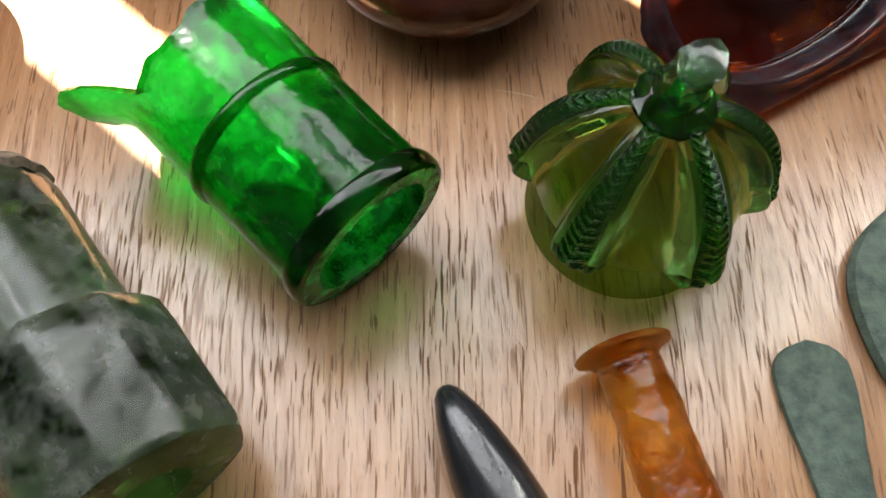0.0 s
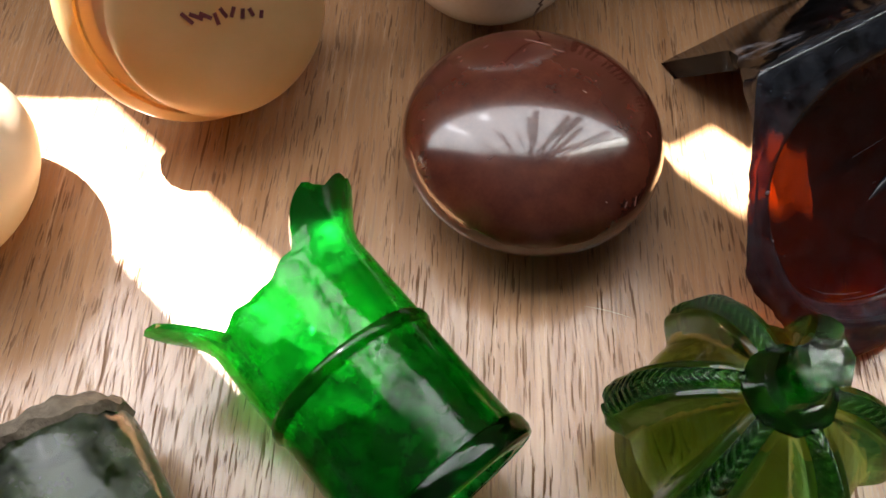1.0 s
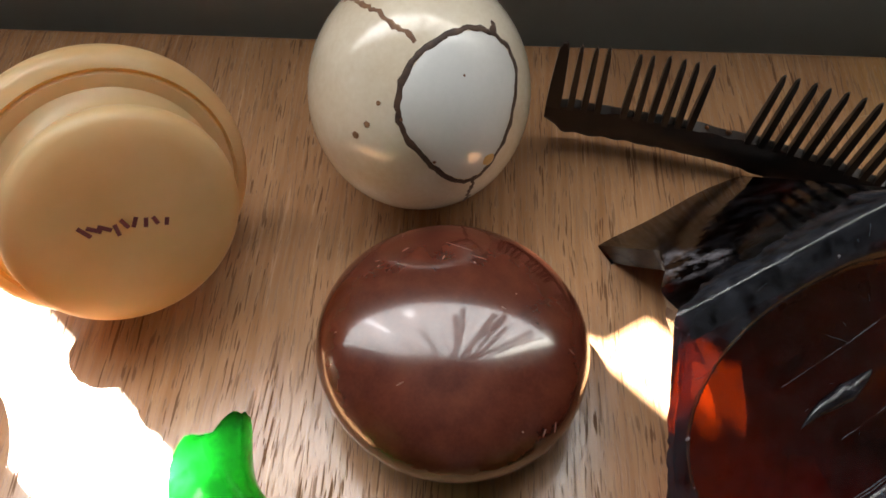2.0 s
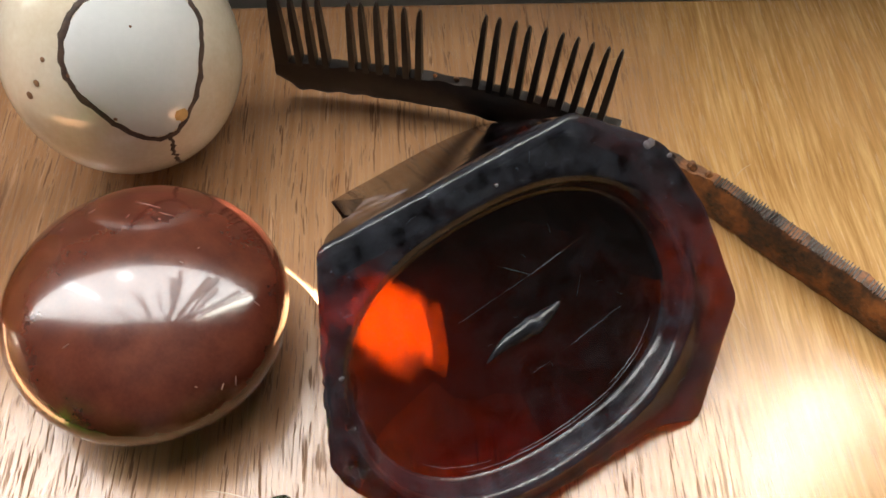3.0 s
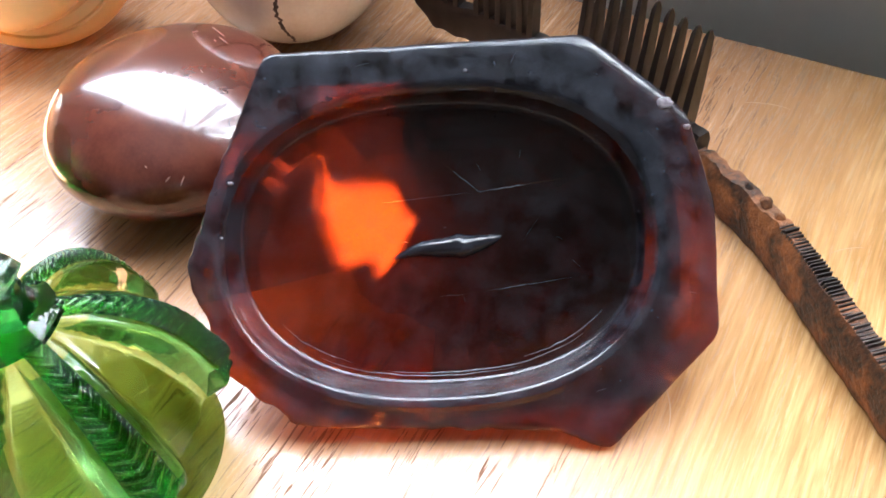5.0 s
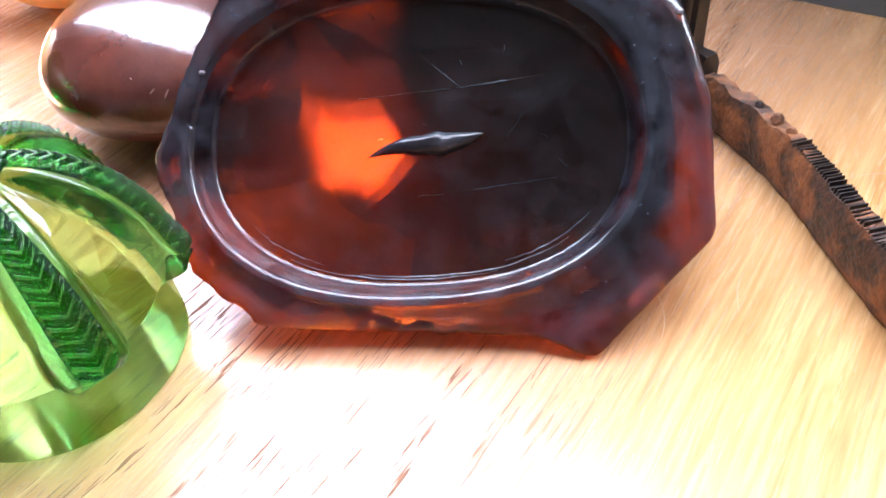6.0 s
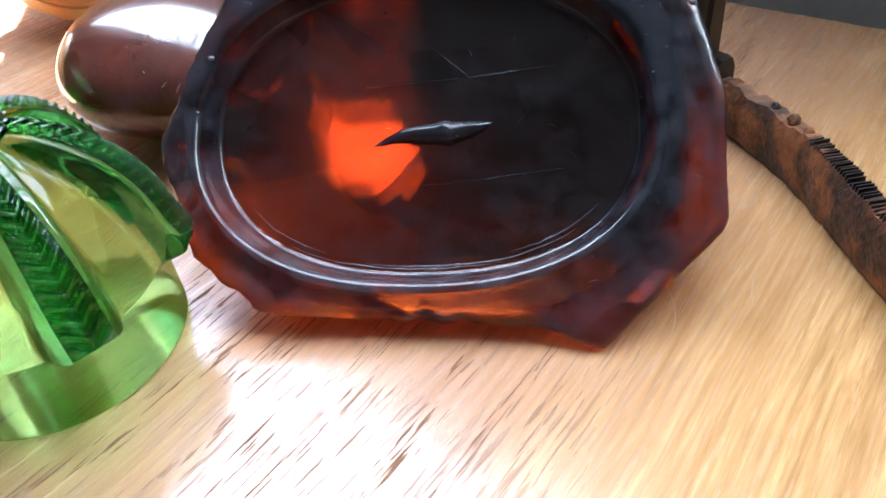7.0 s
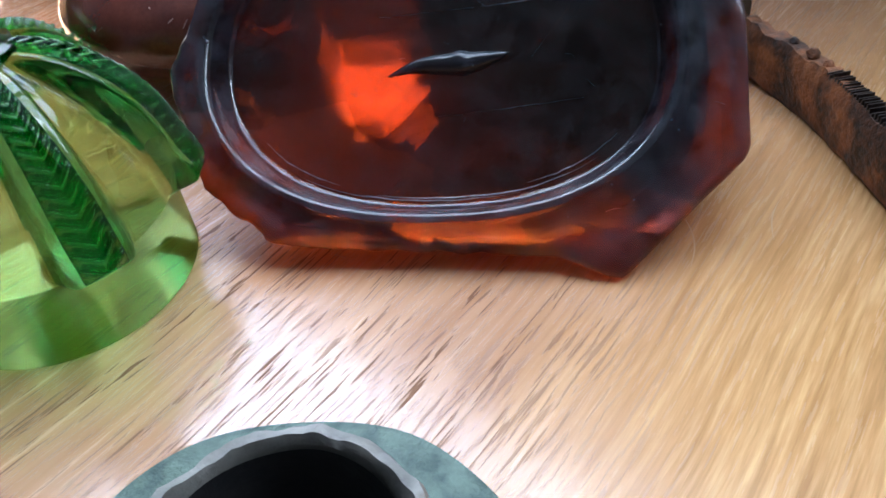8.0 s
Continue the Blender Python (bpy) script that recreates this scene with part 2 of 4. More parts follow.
# dust, with the sky's bluish sheen on the rim put into its colour
THICK = coloured_glass("thick_amber_glass", (0.028, 0.004, 0.003), (0.46, 0.08, 0.014), 0.14, 0.10, spec=0.35, dirt_or_light=0.27, dirt_or_light_colour=(0.13, 0.145, 0.19), dirt_or_light_scale=230.0, dirt_or_light_low=0.36, dirt_or_light_range=0.42, bump_by=0.05, scale=150.0, specks_at=0.70,
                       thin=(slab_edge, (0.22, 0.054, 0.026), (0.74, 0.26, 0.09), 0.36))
SEA = coloured_glass("weathered_green_glass", (0.12, 0.24, 0.065), (0.19, 0.36, 0.09), 0.36, 0.10, spec=0.45, bump_by=0.08, scale=140.0, dirt_or_light=0.60, dirt_or_light_colour=(0.19, 0.205, 0.17), dirt_or_light_scale=130.0, dirt_or_light_low=0.38, dirt_or_light_range=0.32, specks_at=0.73, dirt_or_light_rough=0.38)
DARK = coloured_glass("dark_bottle_glass", (0.012, 0.003, 0.002), (0.30, 0.05, 0.01), 0.08, 0.05, spec=0.35, dirt_or_light=0.12, dirt_or_light_colour=(0.12, 0.12, 0.15), dirt_or_light_scale=200.0, dirt_or_light_low=0.48, dirt_or_light_range=0.3, bump_by=0.05, scale=150.0)
BROWN = plain("polished_brown_stone", (0.058, 0.012, 0.007), (0.108, 0.026, 0.014), 0.20, 150.0, fine=1500.0, bump_by=0.05, rough_by=0.12, coat=0.7)
SCRATCH = plain("pale_scratch", (0.16, 0.07, 0.05), (0.26, 0.13, 0.10), 0.6, 400.0)
WEAR_GLINT = plain("worn_or_glinting_line", (0.06, 0.055, 0.07), (0.16, 0.15, 0.17), 0.45, 500.0, bump_by=0.5)
CHIP = plain("pale_glass_chip", (0.10, 0.08, 0.09), (0.22, 0.19, 0.20), 0.35, 700.0, bump_by=0.6)
EARTH = plain("dry_earth_crust", (0.060, 0.045, 0.030), (0.17, 0.13, 0.09), 0.8, 300.0, bump_by=0.8, dist=0.001)
IVORY = plain("cream_marble", (0.66, 0.55, 0.40), (0.82, 0.75, 0.63), 0.20, 55.0, fine=900.0, bump_by=0.03, coat=0.5)
INLAY = plain("white_marble", (0.70, 0.71, 0.70), (0.80, 0.80, 0.79), 0.18, 60.0, bump_by=0.02, coat=0.5)
VEIN = plain("dark_vein", (0.030, 0.016, 0.012), (0.10, 0.055, 0.035), 0.6, 400.0, bump_by=0.5)
RUST = plain("reddish_vein", (0.14, 0.06, 0.03), (0.26, 0.13, 0.06), 0.6, 400.0)
HORN = translucent("cream_horn", (0.58, 0.47, 0.24), (0.70, 0.60, 0.35), (0.96, 0.52, 0.09), 0.46)
SHELL = translucent("cream_stone", (0.62, 0.54, 0.42), (0.72, 0.64, 0.52), (0.95, 0.70, 0.36), 0.35)
INK = plain("faded_red_ink", (0.10, 0.015, 0.02), (0.16, 0.03, 0.03), 0.7, 500.0)
EBONITE = plain("black_rubber", (0.012, 0.010, 0.010), (0.035, 0.022, 0.016), 0.35, 160.0, bump_by=0.3)
CRUST = plain("rusty_crust", (0.018, 0.012, 0.009), (0.36, 0.125, 0.032), 0.6, 170.0, bump_by=0.8, dist=0.0012, low=0.44, high=0.66)
JET = plain("polished_jet", (0.010, 0.011, 0.013), (0.022, 0.023, 0.026), 0.22, 120.0, bump_by=0.05, coat=0.3)
AMBER = coloured_glass("amber_resin", (0.84, 0.46, 0.06), (0.84, 0.46, 0.06), 0.34, 0.03, dirt_or_light=0.32, dirt_or_light_colour=(0.48, 0.23, 0.05), dirt_or_light_scale=150.0, dirt_or_light_low=0.46, bump_by=0.35, scale=300.0, spec=0.9, dirt_or_light_rough=0.10)
OCHRE = plain("ochre_stain", (0.55, 0.33, 0.10), (0.70, 0.45, 0.16), 0.4, 400.0)
VERDIGRIS = plain("green_patina_bronze", (0.045, 0.070, 0.058), (0.13, 0.175, 0.135), 0.7, 330.0, metal=0.1, fine=1600.0, bump_by=0.7, dist=0.0008)
BRONZE = plain("grey_patina_bronze", (0.13, 0.122, 0.105), (0.24, 0.225, 0.19), 0.6, 260.0, metal=0.3, fine=1600.0, bump_by=0.5)
HOLLOW_SHADE = plain("black_hollow_shade", (0.004, 0.004, 0.004), (0.012, 0.010, 0.009), 0.8, 300.0, bump_by=0.6)


# ---- mesh helpers ----
def mesh_object(name, bm, mat, smooth=True):
    bmesh.ops.recalc_face_normals(bm, faces=bm.faces)
    me = bpy.data.meshes.new(name)
    bm.to_mesh(me)
    bm.free()
    if smooth:
        me.polygons.foreach_set("use_smooth", [True] * len(me.polygons))
        me.set_sharp_from_angle(angle=radians(38))
    me.materials.append(mat)
    return new(name, me)


def part(name, bm, mat, parent, label="", smooth=True):
    ob = mesh_object(name, bm, mat, smooth)
    ob.parent = parent
    if label:
        tagged(ob, label)
    return ob


def thing(name, m, label, category, group=""):
    ob = new(name)
    ob.empty_display_size = 0.01
    ob.matrix_world = m
    return tagged(ob, label, category, group)


def box(bm, x0, y0, z0, x1, y1, z1, bevel=0.0, segments=2):
    r = bmesh.ops.create_cube(bm, size=1.0)
    bmesh.ops.scale(bm, vec=(x1 - x0, y1 - y0, z1 - z0), verts=r["verts"])
    bmesh.ops.translate(bm, vec=((x0 + x1) / 2, (y0 + y1) / 2, (z0 + z1) / 2), verts=r["verts"])
    if bevel:
        edges = list({e for v in r["verts"] for e in v.link_edges})
        bmesh.ops.bevel(bm, geom=edges, offset=bevel, segments=segments, profile=0.5, affect="EDGES")


def grid_skin(bm, rows, wrap_rows=False, wrap_cols=True, cap_first=False, cap_last=False):
    """Faces between rows of points (each a list of the same length)."""
    vs = [[bm.verts.new(p) for p in row] for row in rows]
    n, k = len(vs), len(vs[0])
    for i in range(n if wrap_rows else n - 1):
        a, b = vs[i], vs[(i + 1) % n]
        for j in range(k if wrap_cols else k - 1):
            j2 = (j + 1) % k
            bm.faces.new((a[j], a[j2], b[j2], b[j]))
    if cap_first:
        bm.faces.new(vs[0])
    if cap_last:
        bm.faces.new(vs[-1])
    return vs


def lathe(bm, profile, n=64, wobble=0.0, seed=0.0, facets=0, cap_first=True, cap_last=True, flare=None):
    """Turns (radius, height) pairs, in cm, round z."""
    rows = []
    for r, z in profile:
        row = []
        for j in range(n):
            a = 2 * math.pi * j / n
            rr = r
            if facets:
                step = 2 * math.pi / facets
                off = (a % step) - step / 2
                flat = math.cos(step / 2) / math.cos(off)
                rr = r * (0.35 + 0.65 * flat)
            if wobble:
                rr *= 1 + wobble * noise.noise((math.cos(a) * 1.3 + seed, math.sin(a) * 1.3, z * 0.9))
            row.append((rr * math.cos(a) * CM, rr * math.sin(a) * CM, z * CM))
        rows.append(row)
    return grid_skin(bm, rows, cap_first=cap_first, cap_last=cap_last)


def frame_at(origin, zdir, xhint=(0, 0, 1)):
    """A pose whose z axis points along zdir."""
    z = Vector(zdir).normalized()
    y = z.cross(Vector(xhint)).normalized()
    x = y.cross(z)
    m = Matrix((x, y, z)).transposed().to_4x4()
    m.translation = Vector(origin)
    return m


def smooth_between(a, b, x):
    t = min(1.0, max(0.0, (x - a) / (b - a)))
    return t * t * (3 - 2 * t)


# ---- the room ----
def slab(name, dims, mat, label, bevel=0.0):
    bm = bmesh.new()
    box(bm, *dims, bevel=bevel)
    return tagged(mesh_object(name, bm, mat, smooth=bevel > 0), label, "", "", "structure")


def room():
    x0, x1, z0, z1 = WIN
    bm = bmesh.new()
    ya, yb = WALL_Y, WALL_Y + 0.16
    box(bm, -1.6, ya, -0.75, x0, yb, 1.65)
    box(bm, x1, ya, -0.75, 1.6, yb, 1.65)
    box(bm, x0, ya, -0.75, x1, yb, z0)
    box(bm, x0, ya, z1, x1, yb, 1.65)
    tagged(mesh_object("wall_north", bm, WALL, False), "plain dark grey painted wall behind the table", "wall", "", "structure")
    slab("wall_west", (-1.76, -2.5, -0.75, -1.6, 0.38, 1.65), ROOM, "plain pale plaster wall of the room")
    slab("wall_east", (1.6, -2.5, -0.75, 1.76, 0.38, 1.65), ROOM, "plain pale plaster wall of the room")
    slab("wall_south", (-1.76, -2.66, -0.75, 1.76, -2.5, 1.65), ROOM, "plain pale plaster wall of the room")
    slab("floor", (-1.76, -2.66, -0.85, 1.76, 0.38, -0.75), FLOOR, "plain dull grey carpeted floor under the table")
    slab("ceiling", (-1.76, -2.66, 1.65, 1.76, 0.38, 1.75), ROOM, "plain white plaster ceiling of the room")
    slab("ground", (-60, 0.5, -1.6, 60, 90, -1.5), FLOOR, "plain grey ground outside the window")
    # window frame, and an unseen curtain added to block all but two sun slips
    win = thing("window_1", pose(0, ya + 0.09, 0), "white painted window with a net curtain", "window")
    tagged(win, kind="structure")
    bm = bmesh.new()
    box(bm, x0, 0, z0, x0 + 0.04, 0.05, z1)
    box(bm, x1 - 0.04, 0, z0, x1, 0.05, z1)
    box(bm, x0 + 0.04, 0, z1 - 0.04, x1 - 0.04, 0.05, z1)
    part("window_frame", bm, FRAME, win, smooth=False)
    for a, b, low, high in ((-0.2515, -0.1353, z0, z1 - 0.04), (-0.102, x1 - 0.04, z0, z1 - 0.04), (-0.1353, -0.102, 0.315, z1 - 0.04), (-0.1353, -0.102, z0, 0.268), (x0 + 0.04, -0.279, z0, z1 - 0.04), (-0.279, -0.2515, 0.44, z1 - 0.04)):
        bm = bmesh.new()
        n = max(8, int((b - a) / 0.006))
        rows = []
        for i in range(n + 1):
            x = a + (b - a) * i / n
            y = -0.065 + 0.004 * math.sin(x * 320) + 0.002 * math.sin(x * 611)
            rows.append([(x, y, low), (x, y, high), (x, y + 0.0015, high), (x, y + 0.0015, low)])
        grid_skin(bm, rows, cap_first=True, cap_last=True)
        part("curtain", bm, CLOTH, win)
    # loose folds, unseen, hung before the light to streak its reflections
    rnd = random.Random(8)
    x = x0 + 0.07
    while x < x1 - 0.05:
        w = rnd.uniform(0.006, 0.024)
        low = 0.50 if -0.31 < x < -0.17 else (0.36 if -0.17 < x < -0.03 else rnd.uniform(0.21, 0.28))
        lean = rnd.uniform(-0.03, 0.03)
        bm = bmesh.new()
        rows = []
        for i in range(9):
            f = i / 8
            z = low + (z1 - 0.05 - low) * f
            c = x + lean * (1 - f) + 0.012 * math.sin(f * 5 + x * 40)
            k = w * (0.35 + 0.65 * f)
            rows.append([(c - k, -0.088, z), (c + k, -0.090, z), (c + k, -0.0885, z), (c - k, -0.0865, z)])
        grid_skin(bm, rows, cap_first=True, cap_last=True)
        part("curtain_fold", bm, CLOTH, win)
        x += rnd.uniform(0.022, 0.046)


def table():
    t = thing("table", pose(0, 0, 0), "light oak table with a straight far edge", "table")
    bm = bmesh.new()
    box(bm, -0.62, -0.62, -0.028, 0.62, 0.2005, 0.0, bevel=0.003, segments=3)
    part("tabletop", bm, OAK, t, "oiled oak top with dark open pores")
    # pale scratches in the finish: start, direction in degrees, length, bow
    top = t.children[0]
    for x, y, turn, length, bow in ((9.55, 9.9, -62, 1.1, 0.10), (10.6, 10.9, -75, 0.9, -0.06), (8.7, 17.6, 12, 1.0, 0.08), (-0.05, 7.1, -14, 1.0, 0.03), (11.4, 13.9, 40, 0.7, 0.05)):
        bm = bmesh.new()
        rows = []
        d = Vector((math.cos(radians(turn)), math.sin(radians(turn)), 0))
        n = Vector((-d.y, d.x, 0))
        for i in range(13):
            f = i / 12
            c = Vector((x, y, 0)) + d * length * f + n * bow * math.sin(f * math.pi)
            w = 0.003 + 0.009 * math.sin(f * math.pi)
            rows.append([(c + n * w) * CM, (c + Vector((0, 0, 0.003))) * CM, (c - n * w) * CM, (c - Vector((0, 0, 0.003))) * CM])
        grid_skin(bm, rows, cap_first=True, cap_last=True)
        part("scratch", bm, PALE_WOOD, top)
    for x in (-0.56, 0.56):
        for y in (-0.56, 0.14):
            bm = bmesh.new()
            box(bm, x - 0.03, y - 0.03, -0.75, x + 0.03, y + 0.03, -0.028, bevel=0.004)
            part("leg", bm, OAK, t)


# ---- emerald bottle neck lying on the table ----
def bottle_neck():
    axis = (-0.684, 0.730, 0.075)
    t = thing("bottle_neck", frame_at((-2.50 * CM, 2.80 * CM, 1.76 * CM), axis), "broken emerald green glass bottle neck lying on the oak table", "bottle neck")
    n = 96

    def reach(a):
        """Where the broken edge lies, by the angle round the axis (x is up)."""
        side = math.sin(a)          # + and -: the two flanks
        up = math.cos(a)
        k = 4.40 + 0.10 * math.sin(3 * a + 0.6) + 0.07 * math.sin(7 * a) + 0.02 * math.sin(19 * a + 1)
        for at, wide, far in ((radians(60), 0.82, 1.06), (radians(-112), 0.90, 0.95)):
            d = abs((a - at + math.pi) % (2 * math.pi) - math.pi)
            edge = min(1.0, max(0.0, (wide - d) / (wide * 0.40)))
            k += far * edge * (1 + 0.12 * math.sin(5 * (a - at)) + 0.05 * noise.noise((a * 14, at, 0.5)))
        if up < -0.80:
            k = min(k, 4.45)
        return k

    def outer(s):
        r = 1.56 + 0.03 * s / 4
        r += 1.05 * smooth_between(4.3, 6.4, s) ** 1.15
        return r

    steps = 36
    outs, ins = [], []
    for i in range(steps + 1):
        ro, ri = [], []
        for j in range(n):
            a = 2 * math.pi * j / n
            s = reach(a) * i / steps
            w = 1 + 0.012 * noise.noise((math.cos(a), math.sin(a), s))
            for dest, r in ((ro, outer(s) * w), (ri, (outer(s) - 0.36 + 0.20 * smooth_between(4.0, 5.0, s)) * w)):
                dest.append((r * math.cos(a) * CM, r * math.sin(a) * CM, s * CM))
        outs.append(ro)
        ins.append(ri)
    bm = bmesh.new()
    grid_skin(bm, outs + ins[::-1], wrap_rows=True)
    neck = part("neck", bm, GREEN, t)
    # the inner wall takes the painted sun glow
    neck.data.materials.append(GLOW_GREEN)
    for poly in neck.data.polygons:
        c = poly.center / CM
        if c.z < 4.3 and math.hypot(c.x, c.y) < outer(c.z) - 0.15:
            poly.material_index = 1
    for name, z, wide, r, label in (("lip", 0.22, 0.23, 1.57, "rounded glass lip"), ("ring", 2.66, 0.14, 1.54, "raised glass ring")):
        bm = bmesh.new()
        prof = [(r - 0.02, z - wide), (r + 0.06, z - wide * 0.85), (r + 0.105, z - wide * 0.4), (r + 0.105, z + wide * 0.4), (r + 0.06, z + wide * 0.85), (r - 0.02, z + wide)]
        rows = []
        for rr, zz in prof:
            rows.append([(rr * math.cos(2 * math.pi * j / n) * CM, rr * math.sin(2 * math.pi * j / n) * CM, zz * CM) for j in range(n)])
        grid_skin(bm, rows, wrap_rows=True)
        part(name, bm, GREEN, t, label)


# ---- weathered dark green bottle top ----
def weathered_top():
    axis = Vector((0.58, -0.81, 0.0))
    t = thing("weathered_bottle", frame_at((-9.70 * CM, 4.15 * CM, 1.70 * CM), axis), "weathered dark green glass bottle top with a broken end", "broken bottle")
    n = 72
    bm = bmesh.new()
    prof = [(0.25, 0.80), (0.7, 0.60), (1.05, 0.58), (1.22, 0.86), (1.27, 1.3), (1.30, 2.4), (1.34, 4.0), (1.36, 4.35)]
    rows = lathe(bm, prof, n, 0.06, 3.0)
    for row in rows[:4]:
        for v in row:
            k = noise.noise(v.co * 160)
            v.co.z += 0.006 * noise.noise(v.co * 90 + Vector((4, 0, 0))) - 0.002 * k
    part("shaft", bm, SEA, t)
    bm = bmesh.new()
    prof = [(1.30, 4.05), (1.60, 4.10), (1.70, 4.26), (1.72, 4.7), (1.72, 6.5), (1.66, 6.72), (1.50, 6.80), (0.75, 6.78), (0.70, 6.2)]
    lathe(bm, prof, n, 0.015, 7.0, facets=9)
    part("collar", bm, SEA, t, "faceted thick glass collar")
    bm = bmesh.new()
    lathe(bm, [(0.90, 0.66), (1.00, 0.54), (1.12, 0.54), (1.23, 0.74), (1.29, 0.92), (1.20, 1.05)], n, 0.10, 9.0, cap_first=False, cap_last=False)
    for v in bm.verts:
        v.co += Vector((0, 0, 0.0020 * noise.noise(v.co * 300)))
    part("crust", bm, EARTH, t, "brown earth crust on the broken end")


# ---- leaf-green glass stopper with six plaited ribs ----
def ribbed_stopper():
    t = thing("glass_stopper", pose(2.32 * CM, 4.22 * CM, 0), "clear leaf-green glass stopper with six plaited ribs", "glass stopper")
    n = 96
    turns = [radians(50 + 60 * k) for k in range(6)]

    def spine(u):
        """Radius and height of a rib's back, from the collar down to its foot."""
        r = 0.55 + 1.66 * math.sin(u * math.pi * 0.5) ** 0.95 + 0.12 * smooth_between(0.82, 1.0, u)
        return r, 3.60 - 2.18 * u ** 1.6

    def half_width(u):
        return 0.15 + 0.15 * smooth_between(0.0, 0.9, u)

    dome = [(3.60, 0.52), (3.45, 0.66), (3.20, 0.95), (2.85, 1.30), (2.40, 1.60), (1.90, 1.80), (1.50, 1.88), (1.25, 1.90), (0.0, 1.95)]

    def dome_radius(z):
        for (za, ra), (zb, rb) in zip(dome, dome[1:]):
            if z >= zb:
                return rb + (ra - rb) * (z - zb) / (za - zb)
        return dome[-1][1]

    # solid body: plain round foot, domed gores and six fins that run out to the ribs
    bm = bmesh.new()
    levels = [0.0, 0.02, 0.08, 0.3, 0.6, 0.9, 1.12, 1.24, 1.30, 1.34, 1.38, 1.42, 1.48] + [1.56 + 0.06 * i for i in range(34)] + [3.60]
    around = 288
    rows = [[(1.86 * math.cos(2 * math.pi * j / around) * CM, 1.86 * math.sin(2 * math.pi * j / around) * CM, 0.008 * CM) for j in range(around)]]
    for z in levels[1:]:
        u = min(1.0, max(0.0, (3.60 - z) / 2.18)) ** (1 / 1.6)
        fin, hw = spine(u)[0] + 0.02, half_width(u) * 0.92
        base = dome_radius(z) - 0.05 * (1 - smooth_between(0.0, 0.08, z))
        base = sum(dome_radius(z + d) for d in (-0.12, -0.06, 0, 0.06, 0.12)) / 5 if 1.3 < z < 3.4 else base
        shape = smooth_between(1.24, 1.40, z)
        row = []
        for j in range(around):
            a = 2 * math.pi * j / around
            d = min(abs((a - q + math.pi) % (2 * math.pi) - math.pi) for q in turns)
            reach = (d * base) if d * base < 1 else 1.0
            g = (1 - smooth_between(hw, hw + 0.10 + 0.24 * u, reach)) * shape
            r = base + max(0.0, fin - base) * g
            row.append((r * math.cos(a) * CM, r * math.sin(a) * CM, z * CM))
        rows.append(row)
    grid_skin(bm, rows, cap_first=True, cap_last=True)
    body = part("body", bm, LIME, t)
    body.data.materials.append(DEEP)
    body.data.materials.append(FOOT)
    for poly in body.data.polygons:
        c = poly.center / CM
        # fins take deeper glass: the dark that refraction gives them is put into colour
        if 1.34 < c.z < 3.5 and math.hypot(c.x, c.y) > dome_radius(c.z) + 0.10:
            poly.material_index = 1
        if c.z < 1.2:
            poly.material_index = 2
    for ang in turns:
        bm = bmesh.new()
        steps, across = 220, 18
        ca, sa = math.cos(ang), math.sin(ang)
        rows = []
        for i in range(steps + 1):
            u = i / steps
            r, z = spine(u)
            half = half_width(u)
            a_, b_ = [], []
            for j in range(across + 1):
                w = 2 * j / across - 1
                chev = ((u * 16 + abs(w) * 1.15) % 1.0)
                ridge = 0.095 * smooth_between(0.0, 0.30, chev) * (1 - smooth_between(0.55, 0.85, chev)) * (1 - w ** 8)
                lift = 0.05 * (1 - w * w) + ridge
                y = half * w
                for dest, up, side in ((a_, lift, y), (b_, -0.05, y * 0.9)):
                    rr, zz = r + up * 0.75, z + up * 0.66
                    dest.append(((rr * ca - side * sa) * CM, (rr * sa + side * ca) * CM, zz * CM))
            rows.append(a_ + b_[::-1])
        grid_skin(bm, rows, cap_first=True, cap_last=True)
        part("rib", bm, BAND, t)
    bm = bmesh.new()
    lathe(bm, [(0.50, 3.50), (0.66, 3.50), (0.72, 3.56), (0.71, 3.64), (0.60, 3.70), (0.46, 3.84)], n, facets=8)
    part("collar", bm, DEEP, t)
    bm = bmesh.new()
    lathe(bm, [(0.48, 3.82), (0.40, 3.95), (0.36, 4.15), (0.35, 4.34)], 9, 0.3, 5.0)
    for v in bm.verts:
        v.co.x += (v.co.z - 0.0382) * 0.22
        v.co.y += (v.co.z - 0.0382) * 0.12
    part("stem", bm, DEEP, t, "dark green broken stem", smooth=False)
    bm = bmesh.new()
    lathe(bm, [(0.33, 4.32), (0.37, 4.42), (0.40, 4.55), (0.32, 4.68), (0.12, 4.72)], 7, 0.5, 2.0)
    for v in bm.verts:
        v.co.x += (v.co.z - 0.0382) * 0.22
        v.co.y += (v.co.z - 0.0382) * 0.12
    part("knob", bm, CLEAR, t, "chipped clear knob", smooth=False)


